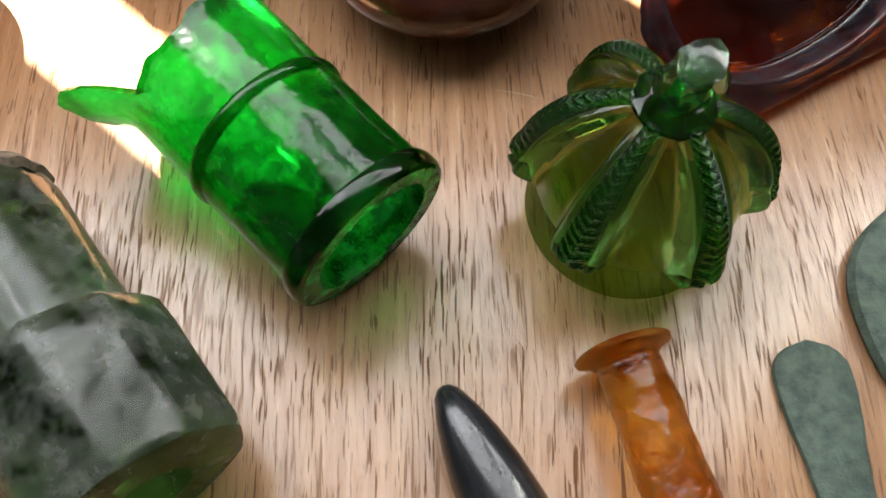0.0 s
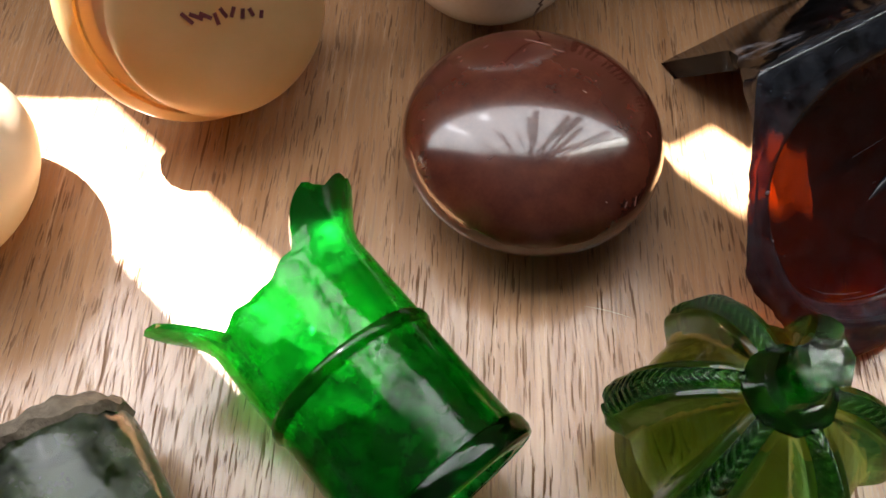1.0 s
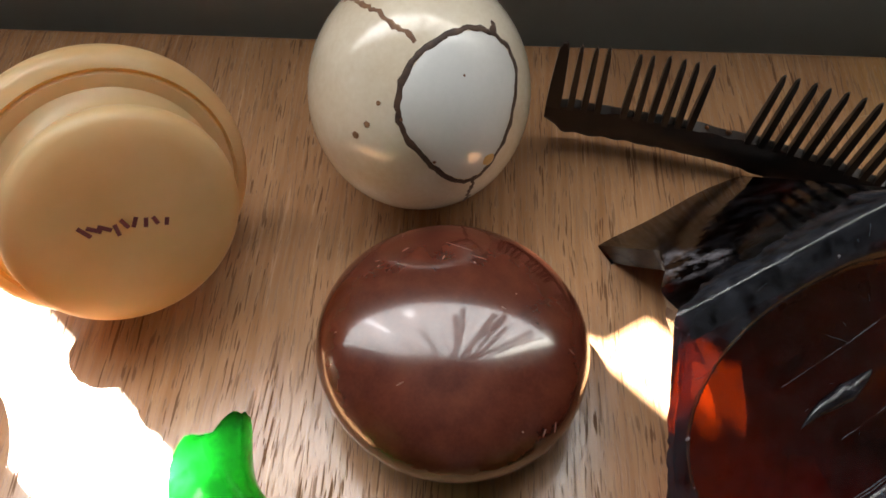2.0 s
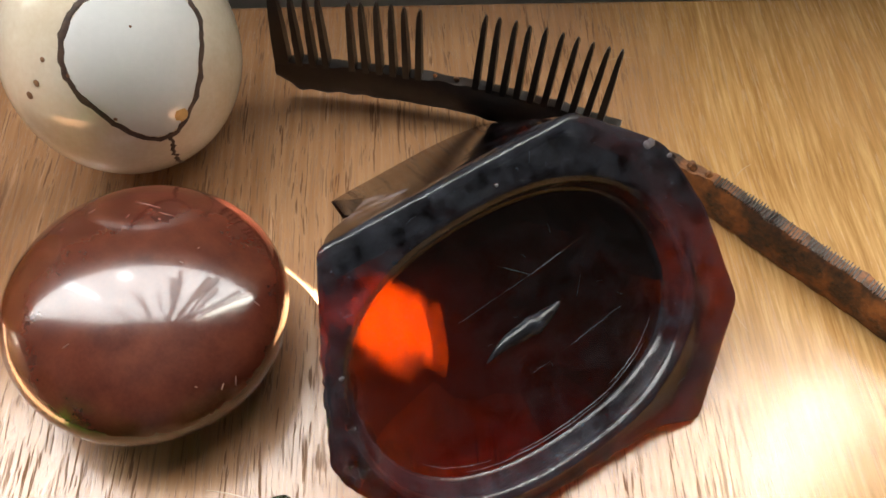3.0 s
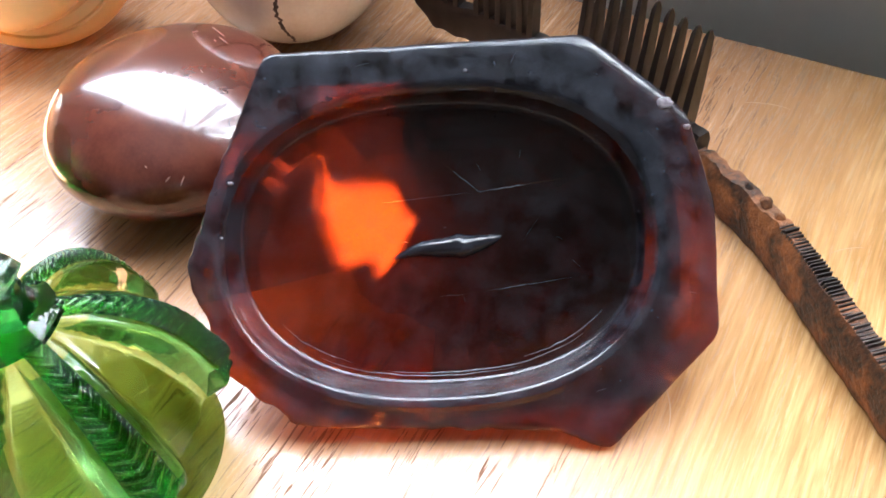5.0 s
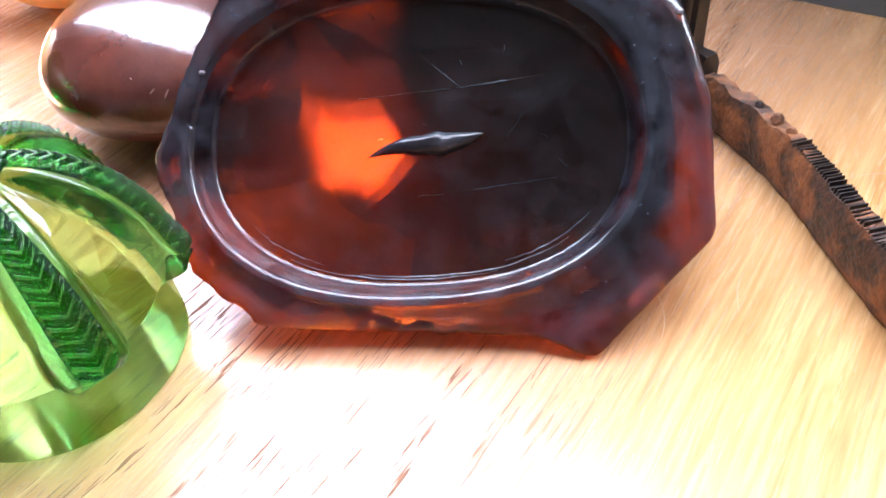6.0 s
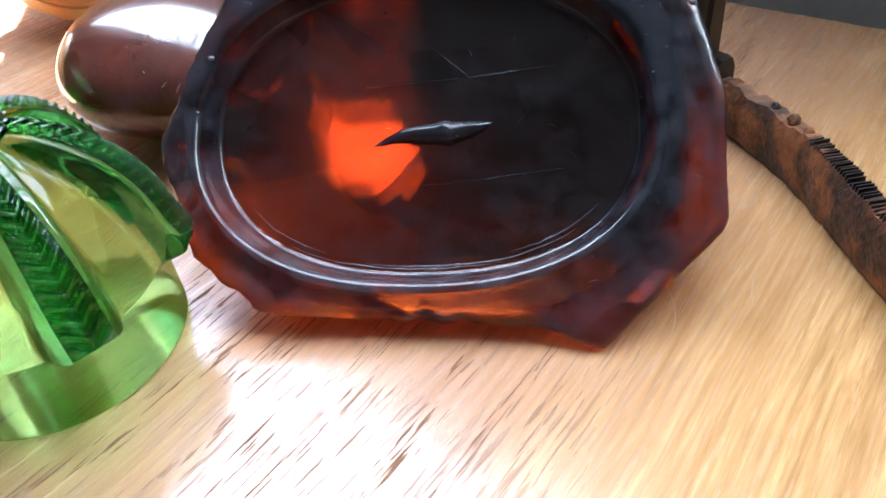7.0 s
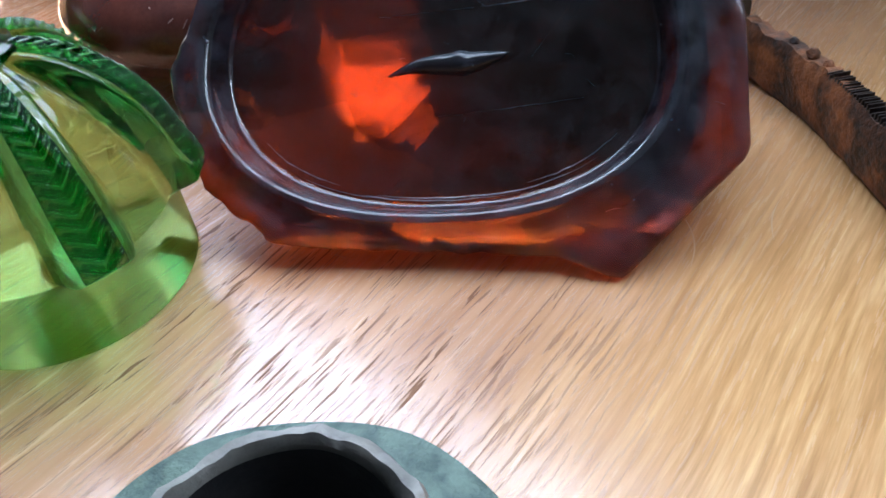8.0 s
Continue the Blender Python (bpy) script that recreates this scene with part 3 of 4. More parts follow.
# ---- dark amber octagonal bottle base propped on its broken wall ----
def bottle_base():
    up = Vector((-0.39, 0.64, 0.66))
    nrm = Vector((0.34, -0.57, 0.75)).normalized()
    right = up.cross(nrm).normalized()
    up = nrm.cross(right)
    m = Matrix((right, up, nrm)).transposed().to_4x4()
    m.translation = Vector((7.45, 10.27, 2.62)) * CM
    t = thing("octagonal_bottle", m, "dark red-amber glass bottle base propped on its broken wall", "broken bottle")
    cu, cv = -1.98, -0.42
    corners = [(-4.62, 2.70), (0.50, 2.74), (2.02, 1.45), (2.38, 0.0), (2.36, -2.08), (0.56, -3.84), (-0.2, -3.48), (-4.3, -3.26), (-5.40, -2.42), (-6.05, -0.65), (-5.35, 1.08)]

    def outline(a):
        dx, dy = math.cos(a), math.sin(a)
        best = 9.0
        for (x1, y1), (x2, y2) in zip(corners, corners[1:] + corners[:1]):
            ex, ey = x2 - x1, y2 - y1
            den = dx * ey - dy * ex
            if abs(den) < 1e-9:
                continue
            k = ((x1 - cu) * ey - (y1 - cv) * ex) / den
            s = ((x1 - cu) * dy - (y1 - cv) * dx) / den
            if k > 0 and -1e-6 <= s <= 1 + 1e-6:
                best = min(best, k)
        return best

    n = 240
    outs = []
    for j in range(n):
        a = 2 * math.pi * j / n
        # rounded corners: mean over a narrow fan
        r = sum(outline(a + d) for d in (-0.03, -0.015, 0, 0.015, 0.03)) / 5
        broken = 1.0 if (radians(150) < a < radians(285)) else 0.25
        r += broken * (0.06 * noise.noise((a * 9, 0.3, 0)) + 0.04 * noise.noise((a * 31, 1.3, 0)))
        outs.append((a, r))

    def lie(a, r, w):
        return Vector((cu + r * math.cos(a), cv + r * math.sin(a), w))

    def clear(p):
        """Keeps the back of the slab above the table top."""
        z = 2.62 + up.z * p.y + nrm.z * p.z
        if z < 0.03:
            p.z += (0.03 - z) / nrm.z
        return p

    def oval(a, grow=0.0, e=2.35):
        return (abs(math.cos(a) / (3.46 + grow)) ** e + abs(math.sin(a) / (2.50 + grow)) ** e) ** (-1 / e)

    def bead(a):
        """The raised lip of the recess is worn flat on its upper side."""
        return 0.022 + 0.078 * (1 - smooth_between(-0.25, 0.35, math.sin(a)))

    def inset(a):
        """The broken side has lost its depth: the back draws in there."""
        turn = math.degrees(a) % 360
        return 0.85 * smooth_between(118, 142, turn) * (1 - smooth_between(240, 262, turn))

    table_rows = [
        lambda a, r: clear(lie(a, r * 0.05, -1.30)), lambda a, r: clear(lie(a, r * (0.5 - 0.1 * inset(a)), -1.30)),
        lambda a, r: clear(lie(a, r * (0.90 - 0.24 * inset(a)), -1.30)), lambda a, r: clear(lie(a, r * (0.965 - 0.22 * inset(a)), -1.15)),
        lambda a, r: clear(lie(a, r * (0.985 - 0.09 * inset(a)), -0.5)), lambda a, r: lie(a, r, -0.12), lambda a, r: lie(a, r * 0.992, -0.04),
        lambda a, r: lie(a, r * 0.975, 0.0), lambda a, r: lie(a, (r * 0.5 + oval(a, 0.2) * 0.5), 0.01),
        lambda a, r: lie(a, min(oval(a, 0.18), r * 0.965), 0.02), lambda a, r: lie(a, min(oval(a, 0.08), r * 0.955), bead(a)), lambda a, r: lie(a, min(oval(a, 0.0), r * 0.945), bead(a)),
        lambda a, r: lie(a, oval(a, -0.07), bead(a) - 0.05), lambda a, r: lie(a, oval(a, -0.12), -0.06), lambda a, r: lie(a, oval(a, -0.20), -0.40),
        lambda a, r: lie(a, oval(a, -0.27), -0.47), lambda a, r: lie(a, oval(a, -0.40), -0.50), lambda a, r: lie(a, oval(a, -1.2), -0.50 + 0.02 * math.sin(5 * a)),
        lambda a, r: lie(a, oval(a, -2.1) * 0.8, -0.50), lambda a, r: lie(a, 0.12, -0.50)]
    bm = bmesh.new()
    grid_skin(bm, [[f(a, r) * CM for a, r in outs] for f in table_rows], cap_first=True, cap_last=True)
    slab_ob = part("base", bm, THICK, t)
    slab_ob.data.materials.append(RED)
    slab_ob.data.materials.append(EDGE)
    for poly in slab_ob.data.polygons:
        c = poly.center / CM
        a = math.atan2(c.y - cv, c.x - cu)
        far = math.hypot(c.x - cu, c.y - cv)
        if far < oval(a, -0.30):
            poly.material_index = 1
        # back of the broken side gets the tint lightened for light shining through
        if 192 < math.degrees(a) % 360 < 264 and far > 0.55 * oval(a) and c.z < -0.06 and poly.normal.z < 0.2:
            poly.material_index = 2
    # embossed mould marks on the recessed floor
    def mark(u0, v0, u1, v1, wide, high, bow, shape):
        bm = bmesh.new()
        rows = []
        L = math.hypot(u1 - u0, v1 - v0)
        px, py = -(v1 - v0) / L, (u1 - u0) / L
        for i in range(33):
            f = i / 32
            k, bend = shape(f), bow * math.sin(f * math.pi * 2) + 0.012 * noise.noise((f * 7, u0, v0))
            row = []
            for j in range(10):
                b = 2 * math.pi * j / 10
                o = math.cos(b) * wide * k + bend
                row.append((Vector((u0 + (u1 - u0) * f + px * o, v0 + (v1 - v0) * f + py * o, -0.50 + math.sin(b) * high * k))) * CM)
            rows.append(row)
        grid_skin(bm, rows, cap_first=True, cap_last=True)
        part("mould_mark", bm, THICK, slab_ob)

    def swell(f):
        """Long tail, full belly and a small hump on the back."""
        return 0.05 + 0.95 * math.sin(math.pi * f ** 1.25) ** 0.75 + 0.25 * math.exp(-((f - 0.62) / 0.05) ** 2)

    mark(-2.75, -0.66, -0.95, -0.36, 0.17, 0.15, 0.05, swell)
    # worn pale lines round the foot of the recess, and stray scratches
    def scratch(points, wide):
        bm = bmesh.new()
        rows = []
        for i, p in enumerate(points):
            d = (points[min(i + 1, len(points) - 1)] - points[max(i - 1, 0)]).normalized()
            side = Vector((-d.y, d.x, 0))
            w = wide * (0.35 + 0.9 * abs(noise.noise((i * 0.45, p.x * 2, wide * 50)))) * min(1.0, 0.15 + 3 * min(i, len(points) - 1 - i) / len(points))
            rows.append([(p + side * w) * CM, (p + Vector((0, 0, 0.006))) * CM, (p - side * w) * CM, (p - Vector((0, 0, 0.006))) * CM])
        grid_skin(bm, rows, cap_first=True, cap_last=True)
        part("scratch", bm, WEAR_GLINT, slab_ob)

    # pale strips paint the highlights along the mould's faint raised lines
    for u0, v0, u1, v1, wide in ((-1.35, 0.36, 0.15, 0.52, 0.016), (-1.95, 0.95, -1.25, 0.34, 0.008), (-2.9, 0.26, -1.45, 0.36, 0.005), (-2.0, -1.32, 0.15, -1.10, 0.006), (0.10, 0.50, -0.60, -0.45, 0.004)):
        scratch([Vector((u0 + (u1 - u0) * i / 30 + 0.012 * noise.noise((i * 0.5, u0, 0)), v0 + (v1 - v0) * i / 30 + 0.02 * noise.noise((i * 0.4, v0, 3)), -0.497)) for i in range(31)], wide)
    for grow, a0, a1, wide in ((-0.34, 222, 300, 0.014), (-0.38, 246, 325, 0.018), (-0.46, 304, 335, 0.012), (-0.43, 205, 232, 0.008)):
        pts = []
        for i in range(41):
            a = radians(a0 + (a1 - a0) * i / 40)
            pts.append(lie(a, oval(a, grow + 0.02 * noise.noise((i * 0.2, grow * 9, 0))), -0.485 if grow < -0.36 else -0.455))
        scratch(pts, wide)
    rnd = random.Random(21)
    for k in range(17):
        floor_one = k < 8
        a = rnd.uniform(0, 6.28)
        far = rnd.uniform(0.1, 0.85) * oval(a, -0.5) if floor_one else oval(a, rnd.uniform(0.35, 0.75))
        c = lie(a, far, -0.497 if floor_one else 0.016)
        turn, length = rnd.uniform(0, 3.14), rnd.uniform(0.05, 0.24)
        d = Vector((math.cos(turn), math.sin(turn), 0))
        nrm_ = Vector((-d.y, d.x, 0)) * rnd.uniform(-0.03, 0.03)
        scratch([c + d * length * (i / 10 - 0.5) + nrm_ * math.sin(i / 10 * math.pi) for i in range(11)], rnd.uniform(0.002, 0.004))
    for u, v, r in ((1.66, 1.57, 0.13), (1.98, 1.18, 0.06), (-5.22, 0.66, 0.06), (-1.42, 2.24, 0.05), (-5.40, -0.20, 0.04)):
        bm = bmesh.new()
        bmesh.ops.create_icosphere(bm, subdivisions=2, radius=1.0)
        for q in bm.verts:
            k = 1 + 0.55 * noise.noise(q.co * 2.3 + Vector((u, v, 0)))
            q.co = Vector((u + q.co.x * r * k, v + q.co.y * r * 0.75 * k, 0.0 + q.co.z * 0.035)) * CM
        part("chip", bm, CHIP, slab_ob, "pale chipped spot", smooth=False)
    # wall that is left standing behind the upper edge
    bm = bmesh.new()
    rows = []
    for i in range(25):
        f = i / 24
        d = 5.72 * f
        lo = -4.55 + 1.75 * smooth_between(0.0, 0.62, f) - 0.15 * smooth_between(0.7, 1.0, f) + 0.12 * noise.noise((f * 6, 0, 0))
        hi = 0.50 + 0.75 * f + 0.06 * noise.noise((f * 5, 4, 0))
        row_a, row_b = [], []
        for j in range(21):
            g = j / 20
            u = lo + (hi - lo) * g
            cut = d * (1 - 0.05 * math.sin(g * 5)) - (0.45 * g * g * f)
            v = 2.66 - 0.20 * f + 0.10 * math.sin(math.pi * g) * f
            for dest, vv in ((row_a, v), (row_b, v - 0.42 - 0.1 * (1 - f))):
                p = Vector((u, vv, -0.05 - cut))
                dest.append(clear(p) * CM)
        rows.append(row_a + row_b[::-1])
    grid_skin(bm, rows, cap_first=True, cap_last=True)
    part("wall", bm, DARK, t, "jagged standing piece of bottle wall")
    # unseen stretch of wall added round the far corner to darken behind the base
    bm = bmesh.new()
    rows = []
    for u, v, nu, nv in ((0.85, 2.05, 0.62, 0.78), (1.45, 1.45, 0.70, 0.70), (1.75, 0.95, 0.92, 0.40), (1.90, 0.2, 1.0, 0.1), (1.92, -0.6, 1.0, 0.0), (1.85, -1.5, 0.95, -0.3)):
        row_a, row_b = [], []
        for i in range(9):
            d = -1.25 - 3.6 * i / 8
            row_a.append(clear(Vector((u, v, d))) * CM)
            row_b.append(clear(Vector((u - 0.34 * nu, v - 0.34 * nv, d))) * CM)
        rows.append(row_a + row_b[::-1])
    grid_skin(bm, rows, cap_first=True, cap_last=True)
    part("wall", bm, DARK, t)


# ---- stones ----
def brown_stone():
    bm = bmesh.new()
    bmesh.ops.create_uvsphere(bm, u_segments=96, v_segments=64, radius=1.0)
    for v in bm.verts:
        p = v.co.copy()
        q = abs(p.z) ** 0.96 * (1 if p.z > 0 else -1)
        k = 1 + 0.010 * noise.noise(p * 1.4)
        v.co = Vector((p.x * 2.74 * k, p.y * 2.64 * k, q * 1.33)) * CM
    ob = mesh_object("palm_stone", bm, BROWN)
    ob.matrix_world = pose(-1.19 * CM, 10.27 * CM, 1.33 * CM, 0, 0, -41)
    tagged(ob, "polished chocolate-brown palm stone with small scratches", "stone")
    rnd = random.Random(11)
    marks = [(radians(128), 0.62, 0.55, 0.35), (radians(112), 0.55, 0.30, 0.45), (radians(140), 0.50, 0.12, 1.9)]
    marks += [(rnd.uniform(0, 6.28), rnd.uniform(0.35, 0.95), rnd.uniform(0.04, 0.16), rnd.uniform(0, 3.1)) for k in range(13)]
    for az, rad, length, turn in marks:
        bm = bmesh.new()
        rows = []
        for i in range(9):
            f = i / 8 - 0.5
            u = rad * math.cos(az) + f * length * math.cos(turn) / 2.7
            w = rad * math.sin(az) + f * length * math.sin(turn) / 2.7
            h = math.sqrt(max(0.0, 1 - u * u - w * w)) ** 0.96
            half = 0.006 + 0.010 * (1 - 4 * f * f)
            c = Vector((u * 2.74, w * 2.64, h * 1.33))
            nn = Vector((u / 2.74, w / 2.64, h / 1.33)).normalized()
            d = Vector((math.cos(turn), math.sin(turn), 0))
            side = nn.cross(d).normalized()
            rows.append([(c + side * half * math.cos(q) + nn * 0.012 * math.sin(q)) * CM for q in (0, 1.57, 3.14, 4.71)])
        grid_skin(bm, rows, cap_first=True, cap_last=True)
        part("scratch", bm, SCRATCH, ob)


def veined_egg():
    t = thing("stone_egg", pose(-2.13 * CM, 15.72 * CM, 0, 0, 0, 0), "cream and white marble egg with dark veins", "stone egg")
    A, B, H = 2.43, 2.55, 2.66

    def on(a, b, lift=0.0):
        """A point of the egg: a round z from +x, b up, in degrees."""
        a, b = radians(a), radians(b)
        k = 1 + lift
        s = 1 + 0.035 * math.sin(b)
        return Vector((A * math.cos(a) * math.cos(b) * k / s, B * math.sin(a) * math.cos(b) * k / s, H + H * math.sin(b) * k)) * CM

    bm = bmesh.new()
    rows = [[on(360 * j / 96, -89 + 178 * i / 60) for j in range(96)] for i in range(61)]
    grid_skin(bm, rows, cap_first=True, cap_last=True)
    part("egg", bm, IVORY, t)

    mid = Vector((0.41, -0.68, 0.60)).normalized()
    east = Vector((0, 0, 1)).cross(mid).normalized()
    north = mid.cross(east)

    def ray(x, y, lift=0.0):
        """A point of the egg, by degrees across and up from the middle of the white field."""
        ang = radians(math.hypot(x, y))
        d = mid * math.cos(ang)
        if ang > 1e-6:
            d += (east * x + north * y) / math.hypot(x, y) * math.sin(ang)
        b = math.degrees(math.asin(max(-1, min(1, d.z))))
        return on(math.degrees(math.atan2(d.y, d.x)), b, lift)

    def loop(f, k=1.0):
        """The closed vein: a drop shape with a flat top that points down."""
        s, c = math.sin(f), math.cos(f)
        w = 34 * s * (1 + (0.12 if c > 0 else 0.26) * c) - 3 * max(0.0, -c)
        h = 31 * c if c > 0 else 39 * c * abs(c) ** 0.35
        return k * w + 3, k * h - 2 + 2 * s

    bm = bmesh.new()
    rows = []
    for k in (0.02, 0.2, 0.4, 0.6, 0.8, 0.92, 1.0):
        rows.append([ray(*loop(2 * math.pi * j / 72, k), 0.004 if k < 1 else -0.004) for j in range(72)])
    grid_skin(bm, rows, cap_first=True)
    part("inlay", bm, INLAY, t, "smooth white marble field")

    def vein(points, wide, mat, name="vein"):
        bm = bmesh.new()
        rows = []
        for i, q in enumerate(points):
            p = ray(*q)
            d = (ray(*points[min(i + 1, len(points) - 1)]) - ray(*points[max(i - 1, 0)])).normalized()
            out = (p - Vector((0, 0, H * CM))).normalized()
            side = d.cross(out).normalized()
            w = wide * CM * (0.6 + 0.8 * abs(noise.noise((i * 0.7, wide * 9, 0))))
            jit = side * 0.09 * CM * (noise.noise((i * 0.33, 3.1, wide)) + 0.5 * noise.noise((i * 0.9, 1.1, wide)))
            rows.append([p + jit + side * w * math.cos(q) + out * 0.012 * CM * math.sin(q) for q in (0, 1.05, 2.09, 3.14, 4.19, 5.24)])
        grid_skin(bm, rows, cap_first=True, cap_last=True)
        part(name, bm, mat, t)

    vein([loop(2 * math.pi * j / 90) for j in range(91)], 0.085, VEIN)
    vein([(-2 * math.sin(i / 9.0), -40 - i * 1.1) for i in range(40)], 0.05, VEIN)
    vein([(-12 - i * 0.75, 31 + i * 1.5 + 1.5 * math.sin(i * 0.5)) for i in range(34)], 0.065, RUST)
    vein([(28 + i * 1.2, 22 + i * 0.8) for i in range(6)], 0.10, VEIN)
    for x, y, r in ((-47, 4, 0.07), (-55, 0, 0.08), (-38, 12, 0.05), (-30, 2, 0.04), (22, 44, 0.06), (4, 10, 0.03), (-20, -22, 0.04), (8, -33, 0.16)):
        bm = bmesh.new()
        bmesh.ops.create_icosphere(bm, subdivisions=2, radius=1.0)
        c = ray(x, y)
        out = (c - Vector((0, 0, H * CM))).normalized()
        m = frame_at(c, out)
        for v in bm.verts:
            v.co = m @ Vector((v.co.x * r * CM * (1 + 0.4 * noise.noise(v.co * 2)), v.co.y * r * CM, v.co.z * 0.02 * CM))
        part("spot", bm, OCHRE if (x, y) == (8, -33) else RUST, t)


def spool():
    el, az = 0.40, -0.92
    axis = (math.cos(el) * math.cos(az), math.cos(el) * math.sin(az), math.sin(el))
    t = thing("turned_spool", frame_at((-7.25 * CM, 11.51 * CM, 3.38 * CM), axis), "turned cream horn spool with red ink marks, lit orange from behind", "spool")
    bm = bmesh.new()
    lathe(bm, [(0.05, 0.06), (0.6, 0.07), (1.15, 0.06), (1.28, 0.055), (1.7, 0.02), (2.02, -0.06), (2.16, -0.20), (2.20, -0.38), (2.14, -0.58), (1.98, -0.72)], 128)
    face = part("front_disc", bm, HORN, t)
    bm = bmesh.new()
    lathe(bm, [(1.90, -0.66), (1.92, -1.0), (2.1, -1.3), (2.3, -1.45)], 96)
    part("waist", bm, HORN, t)
    bm = bmesh.new()
    lathe(bm, [(2.2, -1.38), (2.45, -1.42), (2.50, -1.48), (2.56, -1.42), (2.74, -1.52), (2.86, -1.70), (2.87, -1.95), (2.78, -2.15), (2.5, -2.3), (1.9, -2.5)], 128)
    part("back_disc", bm, HORN, t)
    bm = bmesh.new()
    lathe(bm, [(1.9, -2.42), (1.85, -3.0), (1.75, -3.9), (1.55, -4.3), (0.9, -4.5)], 96)
    part("stem", bm, HORN, t)
    # the unreadable ink marks, as short bars (x is up, y to one side)
    rnd = random.Random(5)
    for k in range(9):
        bm = bmesh.new()
        y = -0.75 + k * 0.17
        h = 0.30 - 0.16 * k / 9
        box(bm, -h / 2 * CM, -0.04 * CM, 0, h / 2 * CM, 0.04 * CM, 0.010 * CM)
        ob = part("ink_mark", bm, INK, face, smooth=False)
        ob.matrix_basis = pose((0.30 - 0.06 * k + rnd.uniform(-0.06, 0.06)) * CM, -y * CM, 0.068 * CM, 0, 0, rnd.uniform(-50, 50))


def cream_stone():
    bm = bmesh.new()
    bmesh.ops.create_uvsphere(bm, u_segments=80, v_segments=56, radius=1.0)
    for v in bm.verts:
        p = v.co.copy()
        k = 1 + 0.02 * noise.noise(p * 1.2 + Vector((5, 0, 0)))
        v.co = Vector((p.x * 2.5 * k, p.y * 2.5 * k, p.z * 1.85)) * CM
    ob = mesh_object("cream_stone", bm, SHELL)
    ob.matrix_world = pose(-13.6 * CM, 8.75 * CM, 1.85 * CM)
    tagged(ob, "rounded cream stone, warm where the sun strikes it", "stone")


# ---- bent comb standing on its spine ----
def comb():
    t = thing("comb", pose(0, 0, 0), "bent dark comb with missing and broken teeth standing on its spine", "comb")
    keys = [(0.80, 16.72), (3.0, 16.35), (5.6, 15.72), (8.3, 14.62), (10.25, 13.42), (12.05, 11.62), (13.65, 9.95), (16.2, 7.1)]
    pts = []
    for i in range(len(keys) - 1):
        p0, p1, p2, p3 = (Vector(keys[min(max(i + k, 0), len(keys) - 1)]) for k in (-1, 0, 1, 2))
        for s in range(24):
            u = s / 24
            pts.append(0.5 * ((2 * p1) + (p2 - p0) * u + (2 * p0 - 5 * p1 + 4 * p2 - p3) * u * u + (3 * p1 - p0 - 3 * p2 + p3) * u ** 3))
    pts.append(Vector(keys[-1]))
    dist = [0.0]
    for a, b in zip(pts, pts[1:]):
        dist.append(dist[-1] + (b - a).length)

    def along(s):
        for i in range(len(pts) - 1):
            if dist[i + 1] >= s:
                f = (s - dist[i]) / (dist[i + 1] - dist[i])
                d = (pts[i + 1] - pts[i]).normalized()
                return pts[i].lerp(pts[i + 1], f), d
        return pts[-1], (pts[-1] - pts[-2]).normalized()

    def spine(s0, s1, name, mat, top, thick, rough, label=""):
        bm = bmesh.new()
        rows = []
        steps = int((s1 - s0) / 0.08)
        for i in range(steps + 1):
            s = s0 + (s1 - s0) * i / steps
            p, d = along(s)
            side = Vector((-d.y, d.x))
            h = top(s)
            row = []
            lo = 0.52 * (1 - smooth_between(3.0, 10.0, s)) + 0.40 * (1 - smooth_between(0.0, 0.55, s))
            for w, z in ((-0.5, lo + 0.12), (-0.38, lo), (0.38, lo), (0.5, lo + 0.12), (0.5, h - 0.22), (0.30, h), (-0.30, h), (-0.5, h - 0.22)):
                k = rough * noise.noise((s * 3.1, w * 2, z * 2.0))
                q = p + side * (w * thick + k * 0.5)
                row.append((q.x * CM, q.y * CM, max(0.0, z + (k if z > 0.2 else 0)) * CM))
            rows.append(row)
        grid_skin(bm, rows, cap_first=True, cap_last=True)
        return part(name, bm, mat, t, label)

    spine(0.0, 8.1, "spine", EBONITE, lambda s: 1.35, 0.42, 0.05)
    spine(8.08, dist[-1], "fine_spine", CRUST, lambda s: 1.00 + 0.16 * noise.noise((s * 4, 0, 2)) * (s < 10.6), 0.46, 0.07, "spine of the fine half with rusty crust")

    def tooth(s, height, wide, lean, name="tooth"):
        p, d = along(s)
        side = Vector((-d.y, d.x))
        bm = bmesh.new()
        rows = []
        for f in (0.0, 0.15, 0.45, 0.75, 0.93, 1.0):
            k = 1.0 - 0.45 * f ** 2 if f < 0.99 else 0.25
            z = 1.22 + f * height
            c = p + d * lean * f
            row = []
            for a, b in ((-1, -1), (1, -1), (1, 1), (-1, 1)):
                q = c + d * a * wide * 0.5 * k + side * b * 0.15 * k
                row.append((q.x * CM, q.y * CM, z * CM))
            rows.append(row)
        grid_skin(bm, rows, cap_first=True, cap_last=True)
        part(name, bm, EBONITE, t)

    rnd = random.Random(3)
    tooth(0.17, 2.05, 0.34, 0.05, "end_tooth")
    for s in (0.58, 0.90, 1.22, 1.83, 2.15, 2.47, 2.79, 3.10, 3.38):
        tooth(s, 2.05 + rnd.uniform(-0.05, 0.05), 0.15, rnd.uniform(-0.04, 0.05))
    for k in range(10):
        tooth(4.72 + 0.325 * k, 2.22 + rnd.uniform(-0.05, 0.03), 0.15, 0.10 + rnd.uniform(-0.03, 0.03))
